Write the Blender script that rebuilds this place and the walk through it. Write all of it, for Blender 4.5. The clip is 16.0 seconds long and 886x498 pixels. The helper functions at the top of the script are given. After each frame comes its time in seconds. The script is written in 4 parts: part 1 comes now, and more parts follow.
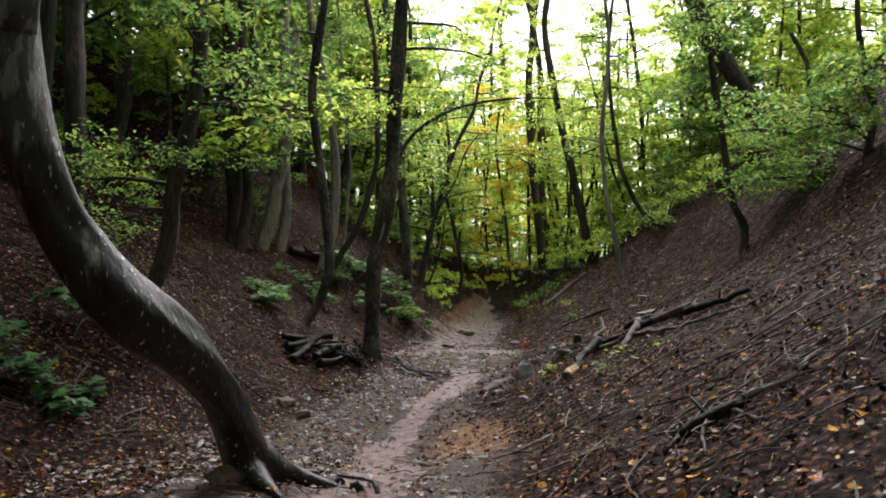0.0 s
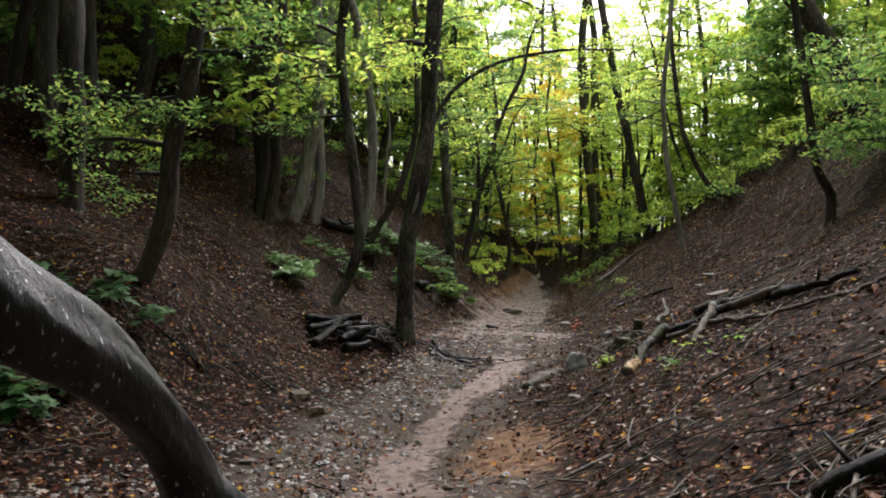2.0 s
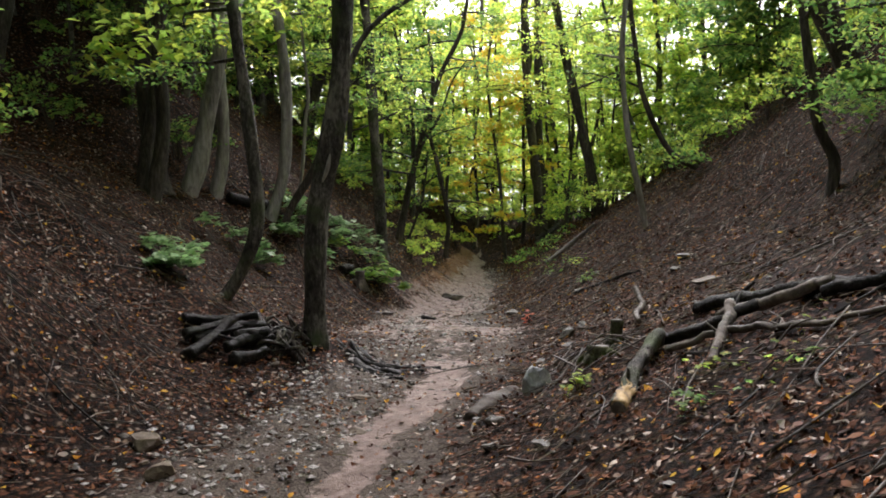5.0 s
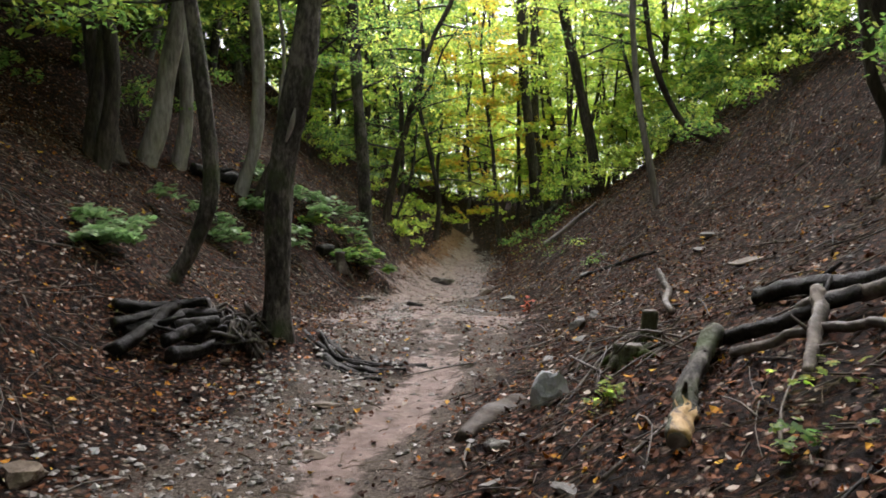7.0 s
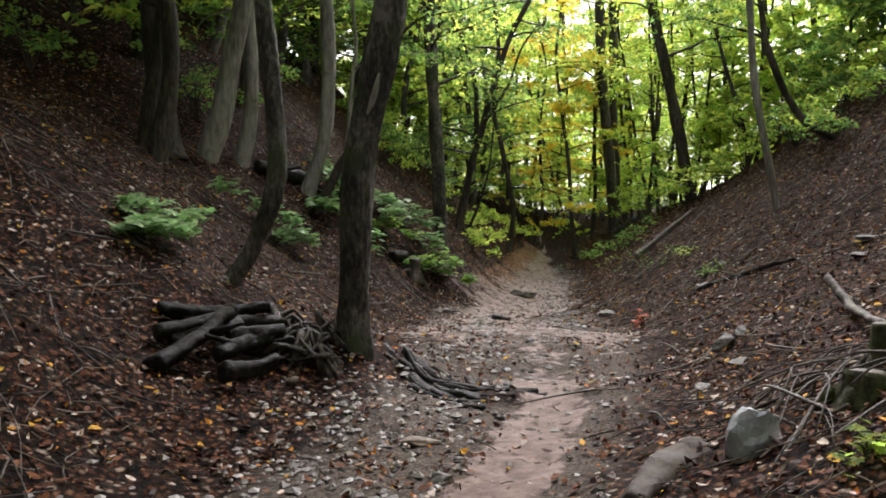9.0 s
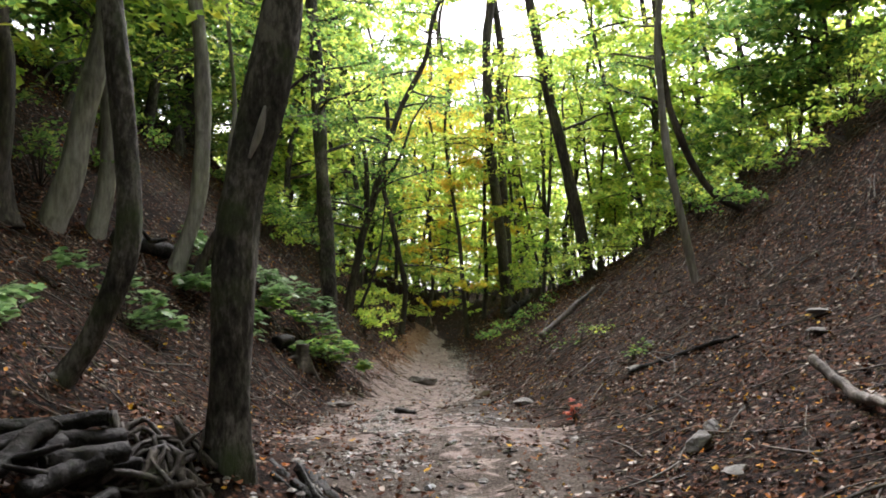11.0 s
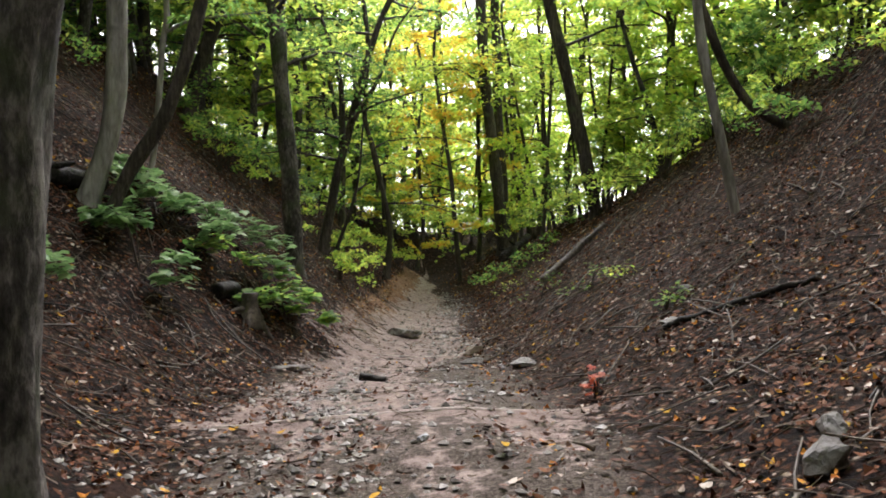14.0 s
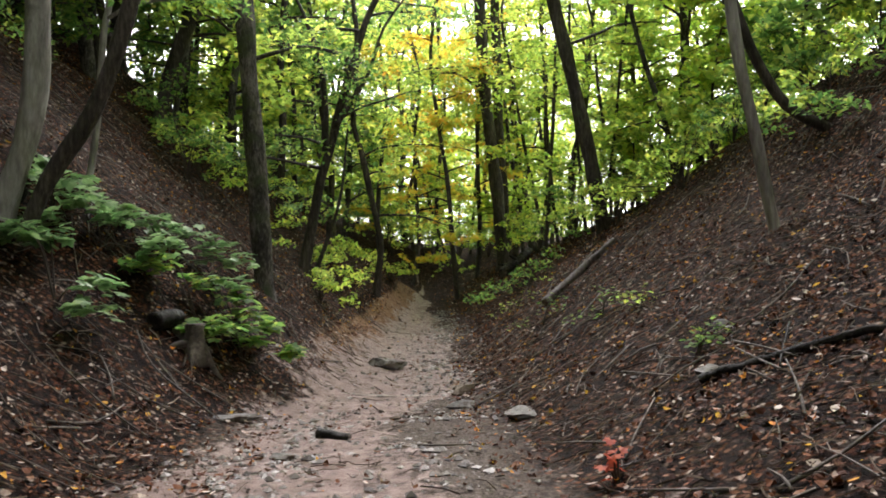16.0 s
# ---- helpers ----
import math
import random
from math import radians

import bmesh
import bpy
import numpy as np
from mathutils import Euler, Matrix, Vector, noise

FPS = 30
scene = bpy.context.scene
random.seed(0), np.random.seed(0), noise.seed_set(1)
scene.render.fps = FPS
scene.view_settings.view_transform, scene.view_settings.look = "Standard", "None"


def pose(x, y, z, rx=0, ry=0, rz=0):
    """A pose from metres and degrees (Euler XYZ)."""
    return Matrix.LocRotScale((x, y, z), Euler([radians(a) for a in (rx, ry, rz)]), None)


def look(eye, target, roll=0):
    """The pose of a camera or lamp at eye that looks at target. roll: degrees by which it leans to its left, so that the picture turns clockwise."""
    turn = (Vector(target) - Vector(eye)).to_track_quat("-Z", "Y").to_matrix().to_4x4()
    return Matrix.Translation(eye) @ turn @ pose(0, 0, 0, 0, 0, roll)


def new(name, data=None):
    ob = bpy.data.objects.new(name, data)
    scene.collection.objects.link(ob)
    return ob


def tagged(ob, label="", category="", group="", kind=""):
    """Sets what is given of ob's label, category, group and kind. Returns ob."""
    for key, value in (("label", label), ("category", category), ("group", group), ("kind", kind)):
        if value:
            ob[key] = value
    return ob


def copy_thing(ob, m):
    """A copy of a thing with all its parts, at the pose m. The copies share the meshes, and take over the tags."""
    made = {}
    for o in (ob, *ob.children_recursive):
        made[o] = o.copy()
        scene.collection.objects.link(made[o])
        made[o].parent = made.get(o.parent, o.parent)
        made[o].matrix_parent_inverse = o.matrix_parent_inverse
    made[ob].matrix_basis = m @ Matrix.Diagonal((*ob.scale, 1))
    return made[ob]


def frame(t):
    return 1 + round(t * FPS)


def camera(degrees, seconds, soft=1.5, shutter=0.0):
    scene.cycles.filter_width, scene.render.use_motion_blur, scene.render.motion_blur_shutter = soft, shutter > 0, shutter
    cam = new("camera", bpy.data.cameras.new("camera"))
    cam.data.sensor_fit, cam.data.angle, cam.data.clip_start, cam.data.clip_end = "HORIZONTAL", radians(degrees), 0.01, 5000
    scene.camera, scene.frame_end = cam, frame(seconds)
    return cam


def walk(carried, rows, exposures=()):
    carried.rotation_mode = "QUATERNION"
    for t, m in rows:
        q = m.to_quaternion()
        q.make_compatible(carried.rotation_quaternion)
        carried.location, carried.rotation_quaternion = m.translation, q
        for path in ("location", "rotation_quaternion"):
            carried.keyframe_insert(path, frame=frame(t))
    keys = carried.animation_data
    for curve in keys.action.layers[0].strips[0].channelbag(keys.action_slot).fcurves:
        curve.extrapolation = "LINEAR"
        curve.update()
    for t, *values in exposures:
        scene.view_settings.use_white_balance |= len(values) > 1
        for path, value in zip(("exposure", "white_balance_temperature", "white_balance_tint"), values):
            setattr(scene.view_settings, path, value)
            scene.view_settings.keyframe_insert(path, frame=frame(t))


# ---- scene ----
cam = camera(57.7, 16.0, 1.8)
METRES, EYE, TILT, LEAN, TURN = 15.0, 1.5, 2.0, 0.0, 0.0
ROWS = [
    (0.0, 0.0, 0.0, 0.0, 0.0, 0.0, -0.0),
    (0.5, 0.0051, 0.0257, -0.0019, 1.34, -0.37, -0.16),
    (1.0, 0.0067, 0.0539, -0.0009, 2.37, -0.8, -0.27),
    (1.5, 0.0109, 0.0842, -0.002, 3.17, -1.32, -0.12),
    (2.0, 0.011, 0.1158, -0.0027, 3.59, -1.86, -0.12),
    (2.5, 0.008, 0.1486, -0.0012, 3.6, -2.32, -0.11),
    (3.0, 0.0089, 0.1842, -0.0039, 3.34, -2.66, 0.02),
    (3.5, 0.0083, 0.2155, -0.0056, 2.79, -2.94, 0.03),
    (4.0, 0.0083, 0.249, -0.0056, 0.94, -3.17, 0.13),
    (4.5, 0.0138, 0.2847, -0.0068, -0.28, -3.36, 0.39),
    (7.0, 0.0225, 0.4449, -0.0245, -1.29, -4.56, -0.09),
    (7.5, 0.0193, 0.473, -0.0291, 1.52, -5.52, -0.17),
    (8.0, 0.0091, 0.5022, -0.0365, 2.67, -6.32, -0.34),
    (8.5, 0.0007, 0.5336, -0.044, 3.28, -6.75, -0.22),
    (9.0, -0.0104, 0.5629, -0.0477, 2.95, -3.3, -0.39),
    (9.5, -0.0215, 0.5909, -0.0499, -0.42, 0.66, -0.3),
    (12.0, -0.0293, 0.7408, -0.0591, -5.94, 2.66, 0.33),
    (12.5, -0.0232, 0.7706, -0.0622, -6.02, 0.82, 0.48),
    (13.0, -0.0145, 0.7988, -0.062, -5.87, -0.18, 0.58),
    (13.5, -0.0072, 0.8293, -0.0635, -5.75, -0.77, 0.57),
    (14.0, 0.0035, 0.8588, -0.0651, -5.7, -1.4, 0.66),
    (14.5, 0.013, 0.8871, -0.0633, -5.65, -1.98, 0.62),
    (15.0, 0.0171, 0.9184, -0.062, -5.63, -2.45, 0.49),
    (15.5, 0.0243, 0.9485, -0.0615, -5.57, -2.55, 0.56),
    (16.0, 0.0312, 0.9775, -0.0589, -5.49, -0.64, 0.51),
]
EXPOSURES = ((0.0, 1.24, 6300, 18), (4.5, 1.44, 6300, 18), (9.0, 1.63, 6300, 18), (16.0, 1.82, 6300, 18))
walk(cam, [(t, pose(0, 0, EYE, TILT, LEAN, TURN) @ pose(METRES * x, METRES * y, METRES * z, 90 + pitch, roll, yaw)) for t, x, y, z, yaw, pitch, roll in ROWS],
     EXPOSURES)

# ---- sky and light: an overcast autumn day ----
world = bpy.data.worlds.new("overcast_sky")
scene.world = world
world.use_nodes = True
wn, wl = world.node_tree.nodes, world.node_tree.links
sky = wn.new("ShaderNodeTexSky")
sky.sky_type, sky.sun_disc, sky.sun_elevation, sky.sun_rotation = "NISHITA", False, radians(50), radians(12)
sky.air_density, sky.dust_density, sky.ozone_density = 1.0, 4.0, 1.0
grey = wn.new("ShaderNodeHueSaturation")
grey.inputs["Saturation"].default_value = .12
wl.new(sky.outputs[0], grey.inputs["Color"])
wl.new(grey.outputs[0], wn["Background"].inputs["Color"])
wn["Background"].inputs["Strength"].default_value = .15
sun_data = bpy.data.lights.new("sun", "SUN")
sun_data.energy, sun_data.angle, sun_data.color = 1.5, radians(40), (1, .97, .92)
sun = new("sun", sun_data)
sun.matrix_world = look((10, 50, 60), (0, 0, 0))


# ---- materials ----
def material(name, ramp_stops, rough=(.6, .9), scale=(1, 1, 1), size=6.0, bump=.3, island=False, detail=8, patch=None, metal=0, gloss=.3):
    """A surface whose colour runs over ramp_stops by grain and by larger stains, with relief from the same grain."""
    m = bpy.data.materials.new(name)
    m.use_nodes = True
    n, l = m.node_tree.nodes, m.node_tree.links
    p = n["Principled BSDF"]
    co, mp, tex, big = n.new("ShaderNodeTexCoord"), n.new("ShaderNodeMapping"), n.new("ShaderNodeTexNoise"), n.new("ShaderNodeTexNoise")
    mp.inputs["Scale"].default_value = scale
    l.new(co.outputs["Object"], mp.inputs["Vector"])
    l.new(mp.outputs[0], tex.inputs["Vector"]), l.new(mp.outputs[0], big.inputs["Vector"])
    tex.inputs["Scale"].default_value, tex.inputs["Detail"].default_value, tex.inputs["Roughness"].default_value = size, detail, .65
    big.inputs["Scale"].default_value, big.inputs["Detail"].default_value = size * .17, 3
    mix = n.new("ShaderNodeMath")
    mix.operation = "MULTIPLY_ADD"
    mix.inputs[1].default_value = .55
    l.new(tex.outputs[0], mix.inputs[0])
    half = n.new("ShaderNodeMath")
    half.operation = "MULTIPLY"
    half.inputs[1].default_value = .45
    if island:
        geo = n.new("ShaderNodeNewGeometry")
        l.new(geo.outputs["Random Per Island"], half.inputs[0])
        half.inputs[1].default_value, mix.inputs[1].default_value = .85, .15
    else:
        l.new(big.outputs[0], half.inputs[0])
    l.new(half.outputs[0], mix.inputs[2])
    ramp_node = n.new("ShaderNodeValToRGB")
    e = ramp_node.color_ramp.elements
    while len(e) < len(ramp_stops):
        e.new(.5)
    for k, (at, c) in enumerate(ramp_stops):
        e[k].position, e[k].color = at, (*c, 1)
    l.new(mix.outputs[0], ramp_node.inputs[0])
    colour = ramp_node.outputs[0]
    if patch:
        pc, size2, low, high = patch
        pn, pr, pm = n.new("ShaderNodeTexNoise"), n.new("ShaderNodeMapRange"), n.new("ShaderNodeMix")
        pn.inputs["Scale"].default_value, pn.inputs["Detail"].default_value = size2, 6
        l.new(co.outputs["Object"], pn.inputs["Vector"])
        pr.inputs["From Min"].default_value, pr.inputs["From Max"].default_value = low, high
        l.new(pn.outputs[0], pr.inputs["Value"])
        pm.data_type = "RGBA"
        l.new(pr.outputs[0], pm.inputs["Factor"]), l.new(colour, pm.inputs["A"])
        pm.inputs["B"].default_value = (*pc, 1)
        colour = pm.outputs["Result"]
    l.new(colour, p.inputs["Base Color"])
    rr = n.new("ShaderNodeMapRange")
    rr.inputs["From Min"].default_value, rr.inputs["From Max"].default_value = .3, .7
    rr.inputs["To Min"].default_value, rr.inputs["To Max"].default_value = rough
    l.new(big.outputs[0], rr.inputs["Value"]), l.new(rr.outputs[0], p.inputs["Roughness"])
    if bump:
        b = n.new("ShaderNodeBump")
        b.inputs["Strength"].default_value, b.inputs["Distance"].default_value = bump, .03
        l.new(tex.outputs[0], b.inputs["Height"]), l.new(b.outputs[0], p.inputs["Normal"])
    p.inputs["Metallic"].default_value = metal
    p.inputs["Specular IOR Level"].default_value = gloss
    return m


def foliage(name, stops, gloss=.45, sheer=.66, shine=.3):
    """Leaves: each one its own tint, light passing through them."""
    m = material(name, stops, (gloss, gloss + .2), size=3, bump=0, island=True, gloss=shine)
    n, l = m.node_tree.nodes, m.node_tree.links
    p, out = n["Principled BSDF"], n["Material Output"]
    tr, mx = n.new("ShaderNodeBsdfTranslucent"), n.new("ShaderNodeMixShader")
    thin = n.new("ShaderNodeHueSaturation")
    thin.inputs["Value"].default_value, thin.inputs["Saturation"].default_value = 1.55, .95
    l.new(p.inputs["Base Color"].links[0].from_socket, thin.inputs["Color"])
    l.new(thin.outputs[0], tr.inputs["Color"])
    mx.inputs[0].default_value = sheer
    l.new(p.outputs[0], mx.inputs[1]), l.new(tr.outputs[0], mx.inputs[2])
    l.new(mx.outputs[0], out.inputs[0])
    return m


def mottled_bark():
    """Smooth wet bark: near black where the rain runs, pale grey plates above and in patches, specks of lichen."""
    m = material("smooth_wet_bark", [(.38, (.004, .004, .004)), (.5, (.01, .01, .01)), (.62, (.026, .025, .024)), (.74, (.08, .076, .07))], (.25, .55), (1.3, 1.3, .5), 13, .8, gloss=.4)
    n, l = m.node_tree.nodes, m.node_tree.links
    p = n["Principled BSDF"]
    colour = p.inputs["Base Color"].links[0].from_socket
    co, mp, split = n.new("ShaderNodeTexCoord"), n.new("ShaderNodeMapping"), n.new("ShaderNodeSeparateXYZ")
    mp.inputs["Scale"].default_value = (1, 1, .38)
    l.new(co.outputs["Object"], mp.inputs["Vector"]), l.new(co.outputs["Object"], split.inputs[0])
    high = n.new("ShaderNodeMapRange")
    for key, v in (("From Min", 1.7), ("From Max", 2.5), ("To Min", -.14), ("To Max", .17)):
        high.inputs[key].default_value = v
    l.new(split.outputs["Z"], high.inputs["Value"])
    for size, low, soft, tone, lift in ((4.2, .57, .05, (.2, .197, .185), True), (9, .58, .05, (.05, .049, .047), True), (34, .655, .03, (.34, .35, .34), False)):
        t, r, x = n.new("ShaderNodeTexNoise"), n.new("ShaderNodeMapRange"), n.new("ShaderNodeMix")
        t.inputs["Scale"].default_value, t.inputs["Detail"].default_value = size, 5
        l.new(mp.outputs[0], t.inputs["Vector"])
        value = t.outputs[0]
        if lift:
            add = n.new("ShaderNodeMath")
            l.new(value, add.inputs[0]), l.new(high.outputs[0], add.inputs[1])
            value = add.outputs[0]
        r.inputs["From Min"].default_value, r.inputs["From Max"].default_value = low, low + soft
        l.new(value, r.inputs["Value"])
        x.data_type = "RGBA"
        x.inputs["B"].default_value = (*tone, 1)
        l.new(r.outputs[0], x.inputs["Factor"]), l.new(colour, x.inputs["A"])
        colour = x.outputs["Result"]
    l.new(colour, p.inputs["Base Color"])
    return m


BARK_DARK = material("dark_bark", [(.38, (.009, .007, .006)), (.5, (.04, .032, .026)), (.64, (.12, .10, .085))], (.5, .85), (1, 1, .22), 22, 1.0, patch=((.07, .08, .045), 2.2, .6, .75))
BARK_BROWN = material("ridged_bark", [(.4, (.014, .0125, .011)), (.5, (.055, .049, .043)), (.6, (.165, .15, .135))], (.6, .9), (1, 1, .42), 24, 1.0, detail=12, patch=((.05, .065, .028), 1.9, .52, .68), gloss=.2)
BARK_SMOOTH = mottled_bark()
BARK_PALE = material("pale_bark", [(.38, (.09, .08, .07)), (.5, (.21, .195, .175)), (.63, (.38, .36, .33))], (.5, .8), (1, 1, .2), 14, .5, patch=((.06, .055, .045), 2.5, .6, .75))
SCRAPS = material("stick_scraps", [(.1, (.02, .013, .009)), (.5, (.08, .055, .04)), (.85, (.22, .17, .135)), (.95, (.36, .31, .27))], (.6, .9), (1, 1, 1), 20, 0, island=True, gloss=.12)
MOSSY = material("mossy_dead_bark", [(.38, (.012, .011, .007)), (.5, (.045, .045, .024)), (.62, (.1, .1, .055))], (.7, .95), (1, 1, .6), 14, 1.0, detail=10, patch=((.06, .085, .02), 5, .5, .65), gloss=.12)
TWIG = material("twig_bark", [(.3, (.018, .013, .01)), (.7, (.085, .065, .05))], (.6, .9), (1, 1, .4), 20, .4)
DEADWOOD = material("wet_dead_wood", [(.36, (.004, .0036, .0033)), (.5, (.0105, .0095, .0085)), (.66, (.042, .037, .033))], (.38, .75), (1, 1, 1), 17, 1.0, gloss=.14)
DRYWOOD = material("weathered_wood", [(.38, (.03, .024, .02)), (.52, (.095, .077, .063)), (.68, (.24, .2, .165))], (.5, .85), (1, 1, 1), 16, .6)
RAWWOOD = material("bare_yellow_wood", [(.4, (.06, .035, .018)), (.48, (.27, .17, .07)), (.6, (.46, .31, .14)), (.7, (.58, .43, .24))], (.5, .8), (1, .35, 1), 16, .7)
STONE = material("grey_stone", [(.38, (.06, .055, .05)), (.5, (.13, .12, .11)), (.64, (.27, .255, .24))], (.45, .8), (1, 1, 1), 11, .9, patch=((.05, .036, .024), 6, .48, .62))
BROWNSTONE = material("brown_stone", [(.3, (.07, .05, .035)), (.6, (.17, .13, .095)), (.8, (.28, .23, .18))], (.5, .85), (1, 1, 1), 11, .6)
PALESTONE = material("pale_blue_grey_stone", [(.38, (.17, .178, .185)), (.5, (.34, .355, .37)), (.64, (.5, .52, .54))], (.45, .8), (1, 1, 1), 9, .7, patch=((.1, .09, .07), 3.5, .6, .72))
GRAVEL = material("mixed_gravel", [(.1, (.05, .042, .038)), (.4, (.14, .12, .105)), (.7, (.22, .2, .18)), (.92, (.38, .36, .34))], (.35, .7), (1, 1, 1), 20, .3, island=True)
LITTER = material("fallen_leaves", [(.05, (.012, .0045, .0025)), (.28, (.042, .0135, .006)), (.52, (.092, .032, .0135)), (.7, (.15, .06, .027)), (.78, (.2, .105, .062)), (.805, (.36, .285, .235)), (.862, (.52, .45, .39)), (.868, (.34, .085, .012)), (.93, (.52, .32, .03))], (.55, .85), (1, 1, 1), 12, .2, island=True, gloss=.1)
GREEN = foliage("summer_green_leaves", [(.1, (.055, .13, .03)), (.4, (.11, .22, .045)), (.7, (.195, .31, .06)), (.95, (.36, .39, .07))])
LIME = foliage("yellow_green_leaves", [(.1, (.15, .27, .04)), (.4, (.28, .41, .06)), (.7, (.42, .5, .07)), (.95, (.6, .54, .08))], .42, .8, .4)
AMBER = foliage("autumn_yellow_leaves", [(.1, (.34, .42, .04)), (.45, (.52, .46, .035)), (.8, (.6, .4, .03)), (.95, (.62, .28, .025))], .45, .78)
# DEEP and SHADE: the same bush leaves, coloured as lit and as shaded
DEEP = foliage("deep_green_leaves", [(.1, (.09, .19, .06)), (.5, (.16, .29, .1)), (.9, (.29, .41, .18))], .28, .45, .55)
SHADE = foliage("shaded_green_leaves", [(.1, (.03, .09, .03)), (.5, (.06, .15, .05)), (.9, (.12, .23, .08))], .4, .35, .25)
RED = foliage("red_leaves", [(.1, (.35, .05, .02)), (.9, (.55, .12, .04))])

WHITE = material("white_fungus", [(.3, (.6, .58, .54)), (.7, (.8, .79, .76))], (.5, .7), (1, 1, 1), 20, .2)


def ground_material():
    m = bpy.data.materials.new("leaf_strewn_earth")
    m.use_nodes = True
    n, l = m.node_tree.nodes, m.node_tree.links
    p = n["Principled BSDF"]
    co = n.new("ShaderNodeTexCoord")

    def noise_at(size, detail=8, rough=.65):
        t = n.new("ShaderNodeTexNoise")
        t.inputs["Scale"].default_value, t.inputs["Detail"].default_value, t.inputs["Roughness"].default_value = size, detail, rough
        l.new(co.outputs["Object"], t.inputs["Vector"])
        return t.outputs[0]

    def tint(value, stops):
        r = n.new("ShaderNodeValToRGB")
        e = r.color_ramp.elements
        while len(e) < len(stops):
            e.new(.5)
        for k, (at, c) in enumerate(stops):
            e[k].position, e[k].color = at, (*c, 1)
        l.new(value, r.inputs[0])
        return r.outputs[0]

    def also(a, b, by):
        s = n.new("ShaderNodeMath")
        s.operation = "MULTIPLY_ADD"
        s.inputs[1].default_value = by
        l.new(b, s.inputs[0]), l.new(a, s.inputs[2])
        return s.outputs[0]

    def blend(f, a, b, kind="RGBA"):
        x = n.new("ShaderNodeMix")
        x.data_type = kind
        l.new(f, x.inputs["Factor"]), l.new(a, x.inputs["A"]), l.new(b, x.inputs["B"])
        return x.outputs["Result"]

    def mask(name, value, soft=.5):
        a = n.new("ShaderNodeAttribute")
        a.attribute_name = name
        s = n.new("ShaderNodeMath")
        s.operation = "MULTIPLY_ADD"
        s.inputs[1].default_value, s.inputs[2].default_value = soft, -.5 * soft
        l.new(value, s.inputs[0])
        q = n.new("ShaderNodeMath")
        q.operation = "ADD"
        l.new(a.outputs["Fac"], q.inputs[0]), l.new(s.outputs[0], q.inputs[1])
        r = n.new("ShaderNodeMapRange")
        r.interpolation_type = "SMOOTHSTEP"
        r.inputs["From Min"].default_value, r.inputs["From Max"].default_value = .4, .6
        l.new(q.outputs[0], r.inputs["Value"])
        return r.outputs[0]

    fine, mid, broad = noise_at(38, 10, .7), noise_at(7, 8), noise_at(1.3, 5)
    vor = n.new("ShaderNodeTexVoronoi")
    vor.inputs["Scale"].default_value = 17
    l.new(co.outputs["Object"], vor.inputs["Vector"])
    warp = n.new("ShaderNodeMix")
    warp.data_type = "VECTOR"
    warp.inputs["Factor"].default_value = .06
    wob = n.new("ShaderNodeTexNoise")
    wob.inputs["Scale"].default_value = 14
    l.new(co.outputs["Object"], wob.inputs["Vector"])
    l.new(co.outputs["Object"], warp.inputs["A"]), l.new(wob.outputs["Color"], warp.inputs["B"])
    l.new(warp.outputs["Result"], vor.inputs["Vector"])
    vor.inputs["Scale"].default_value = 19
    pick = n.new("ShaderNodeSeparateColor")
    l.new(vor.outputs["Color"], pick.inputs[0])
    scraps = tint(pick.outputs[0], [(0, (.008, .003, .0015)), (.3, (.024, .008, .0035)), (.55, (.06, .02, .008)), (.75, (.11, .044, .02)), (.9, (.16, .088, .053)), (.97, (.33, .26, .21))])
    # shade painted into the colour of the gaps between leaf cells
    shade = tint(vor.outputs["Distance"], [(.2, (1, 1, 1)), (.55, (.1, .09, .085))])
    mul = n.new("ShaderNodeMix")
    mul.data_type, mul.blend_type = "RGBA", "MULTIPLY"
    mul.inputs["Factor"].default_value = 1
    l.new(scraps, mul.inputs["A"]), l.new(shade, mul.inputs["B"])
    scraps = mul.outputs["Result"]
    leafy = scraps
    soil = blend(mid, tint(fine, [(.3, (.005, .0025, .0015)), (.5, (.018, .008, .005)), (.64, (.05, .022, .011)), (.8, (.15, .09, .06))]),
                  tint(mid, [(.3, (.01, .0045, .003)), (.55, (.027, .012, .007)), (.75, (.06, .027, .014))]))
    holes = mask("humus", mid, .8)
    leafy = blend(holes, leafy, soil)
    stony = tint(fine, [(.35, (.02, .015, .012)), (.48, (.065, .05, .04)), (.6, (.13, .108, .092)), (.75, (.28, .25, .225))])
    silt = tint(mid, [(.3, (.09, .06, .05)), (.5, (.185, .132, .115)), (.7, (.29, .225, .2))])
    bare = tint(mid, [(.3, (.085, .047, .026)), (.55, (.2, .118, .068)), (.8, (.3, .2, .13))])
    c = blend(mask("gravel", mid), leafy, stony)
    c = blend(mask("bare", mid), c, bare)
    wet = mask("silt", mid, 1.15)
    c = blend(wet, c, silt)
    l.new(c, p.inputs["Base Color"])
    p.inputs["Specular IOR Level"].default_value = .07
    r = n.new("ShaderNodeMapRange")
    r.inputs["To Min"].default_value, r.inputs["To Max"].default_value = .8, .42
    l.new(wet, r.inputs["Value"]), l.new(r.outputs[0], p.inputs["Roughness"])
    b = n.new("ShaderNodeBump")
    b.inputs["Strength"].default_value, b.inputs["Distance"].default_value = .7, .03
    s = n.new("ShaderNodeMath")
    s.operation = "ADD"
    l.new(fine, s.inputs[0]), l.new(mid, s.inputs[1]), l.new(s.outputs[0], b.inputs["Height"]), l.new(b.outputs[0], p.inputs["Normal"])
    return m


EARTH = ground_material()


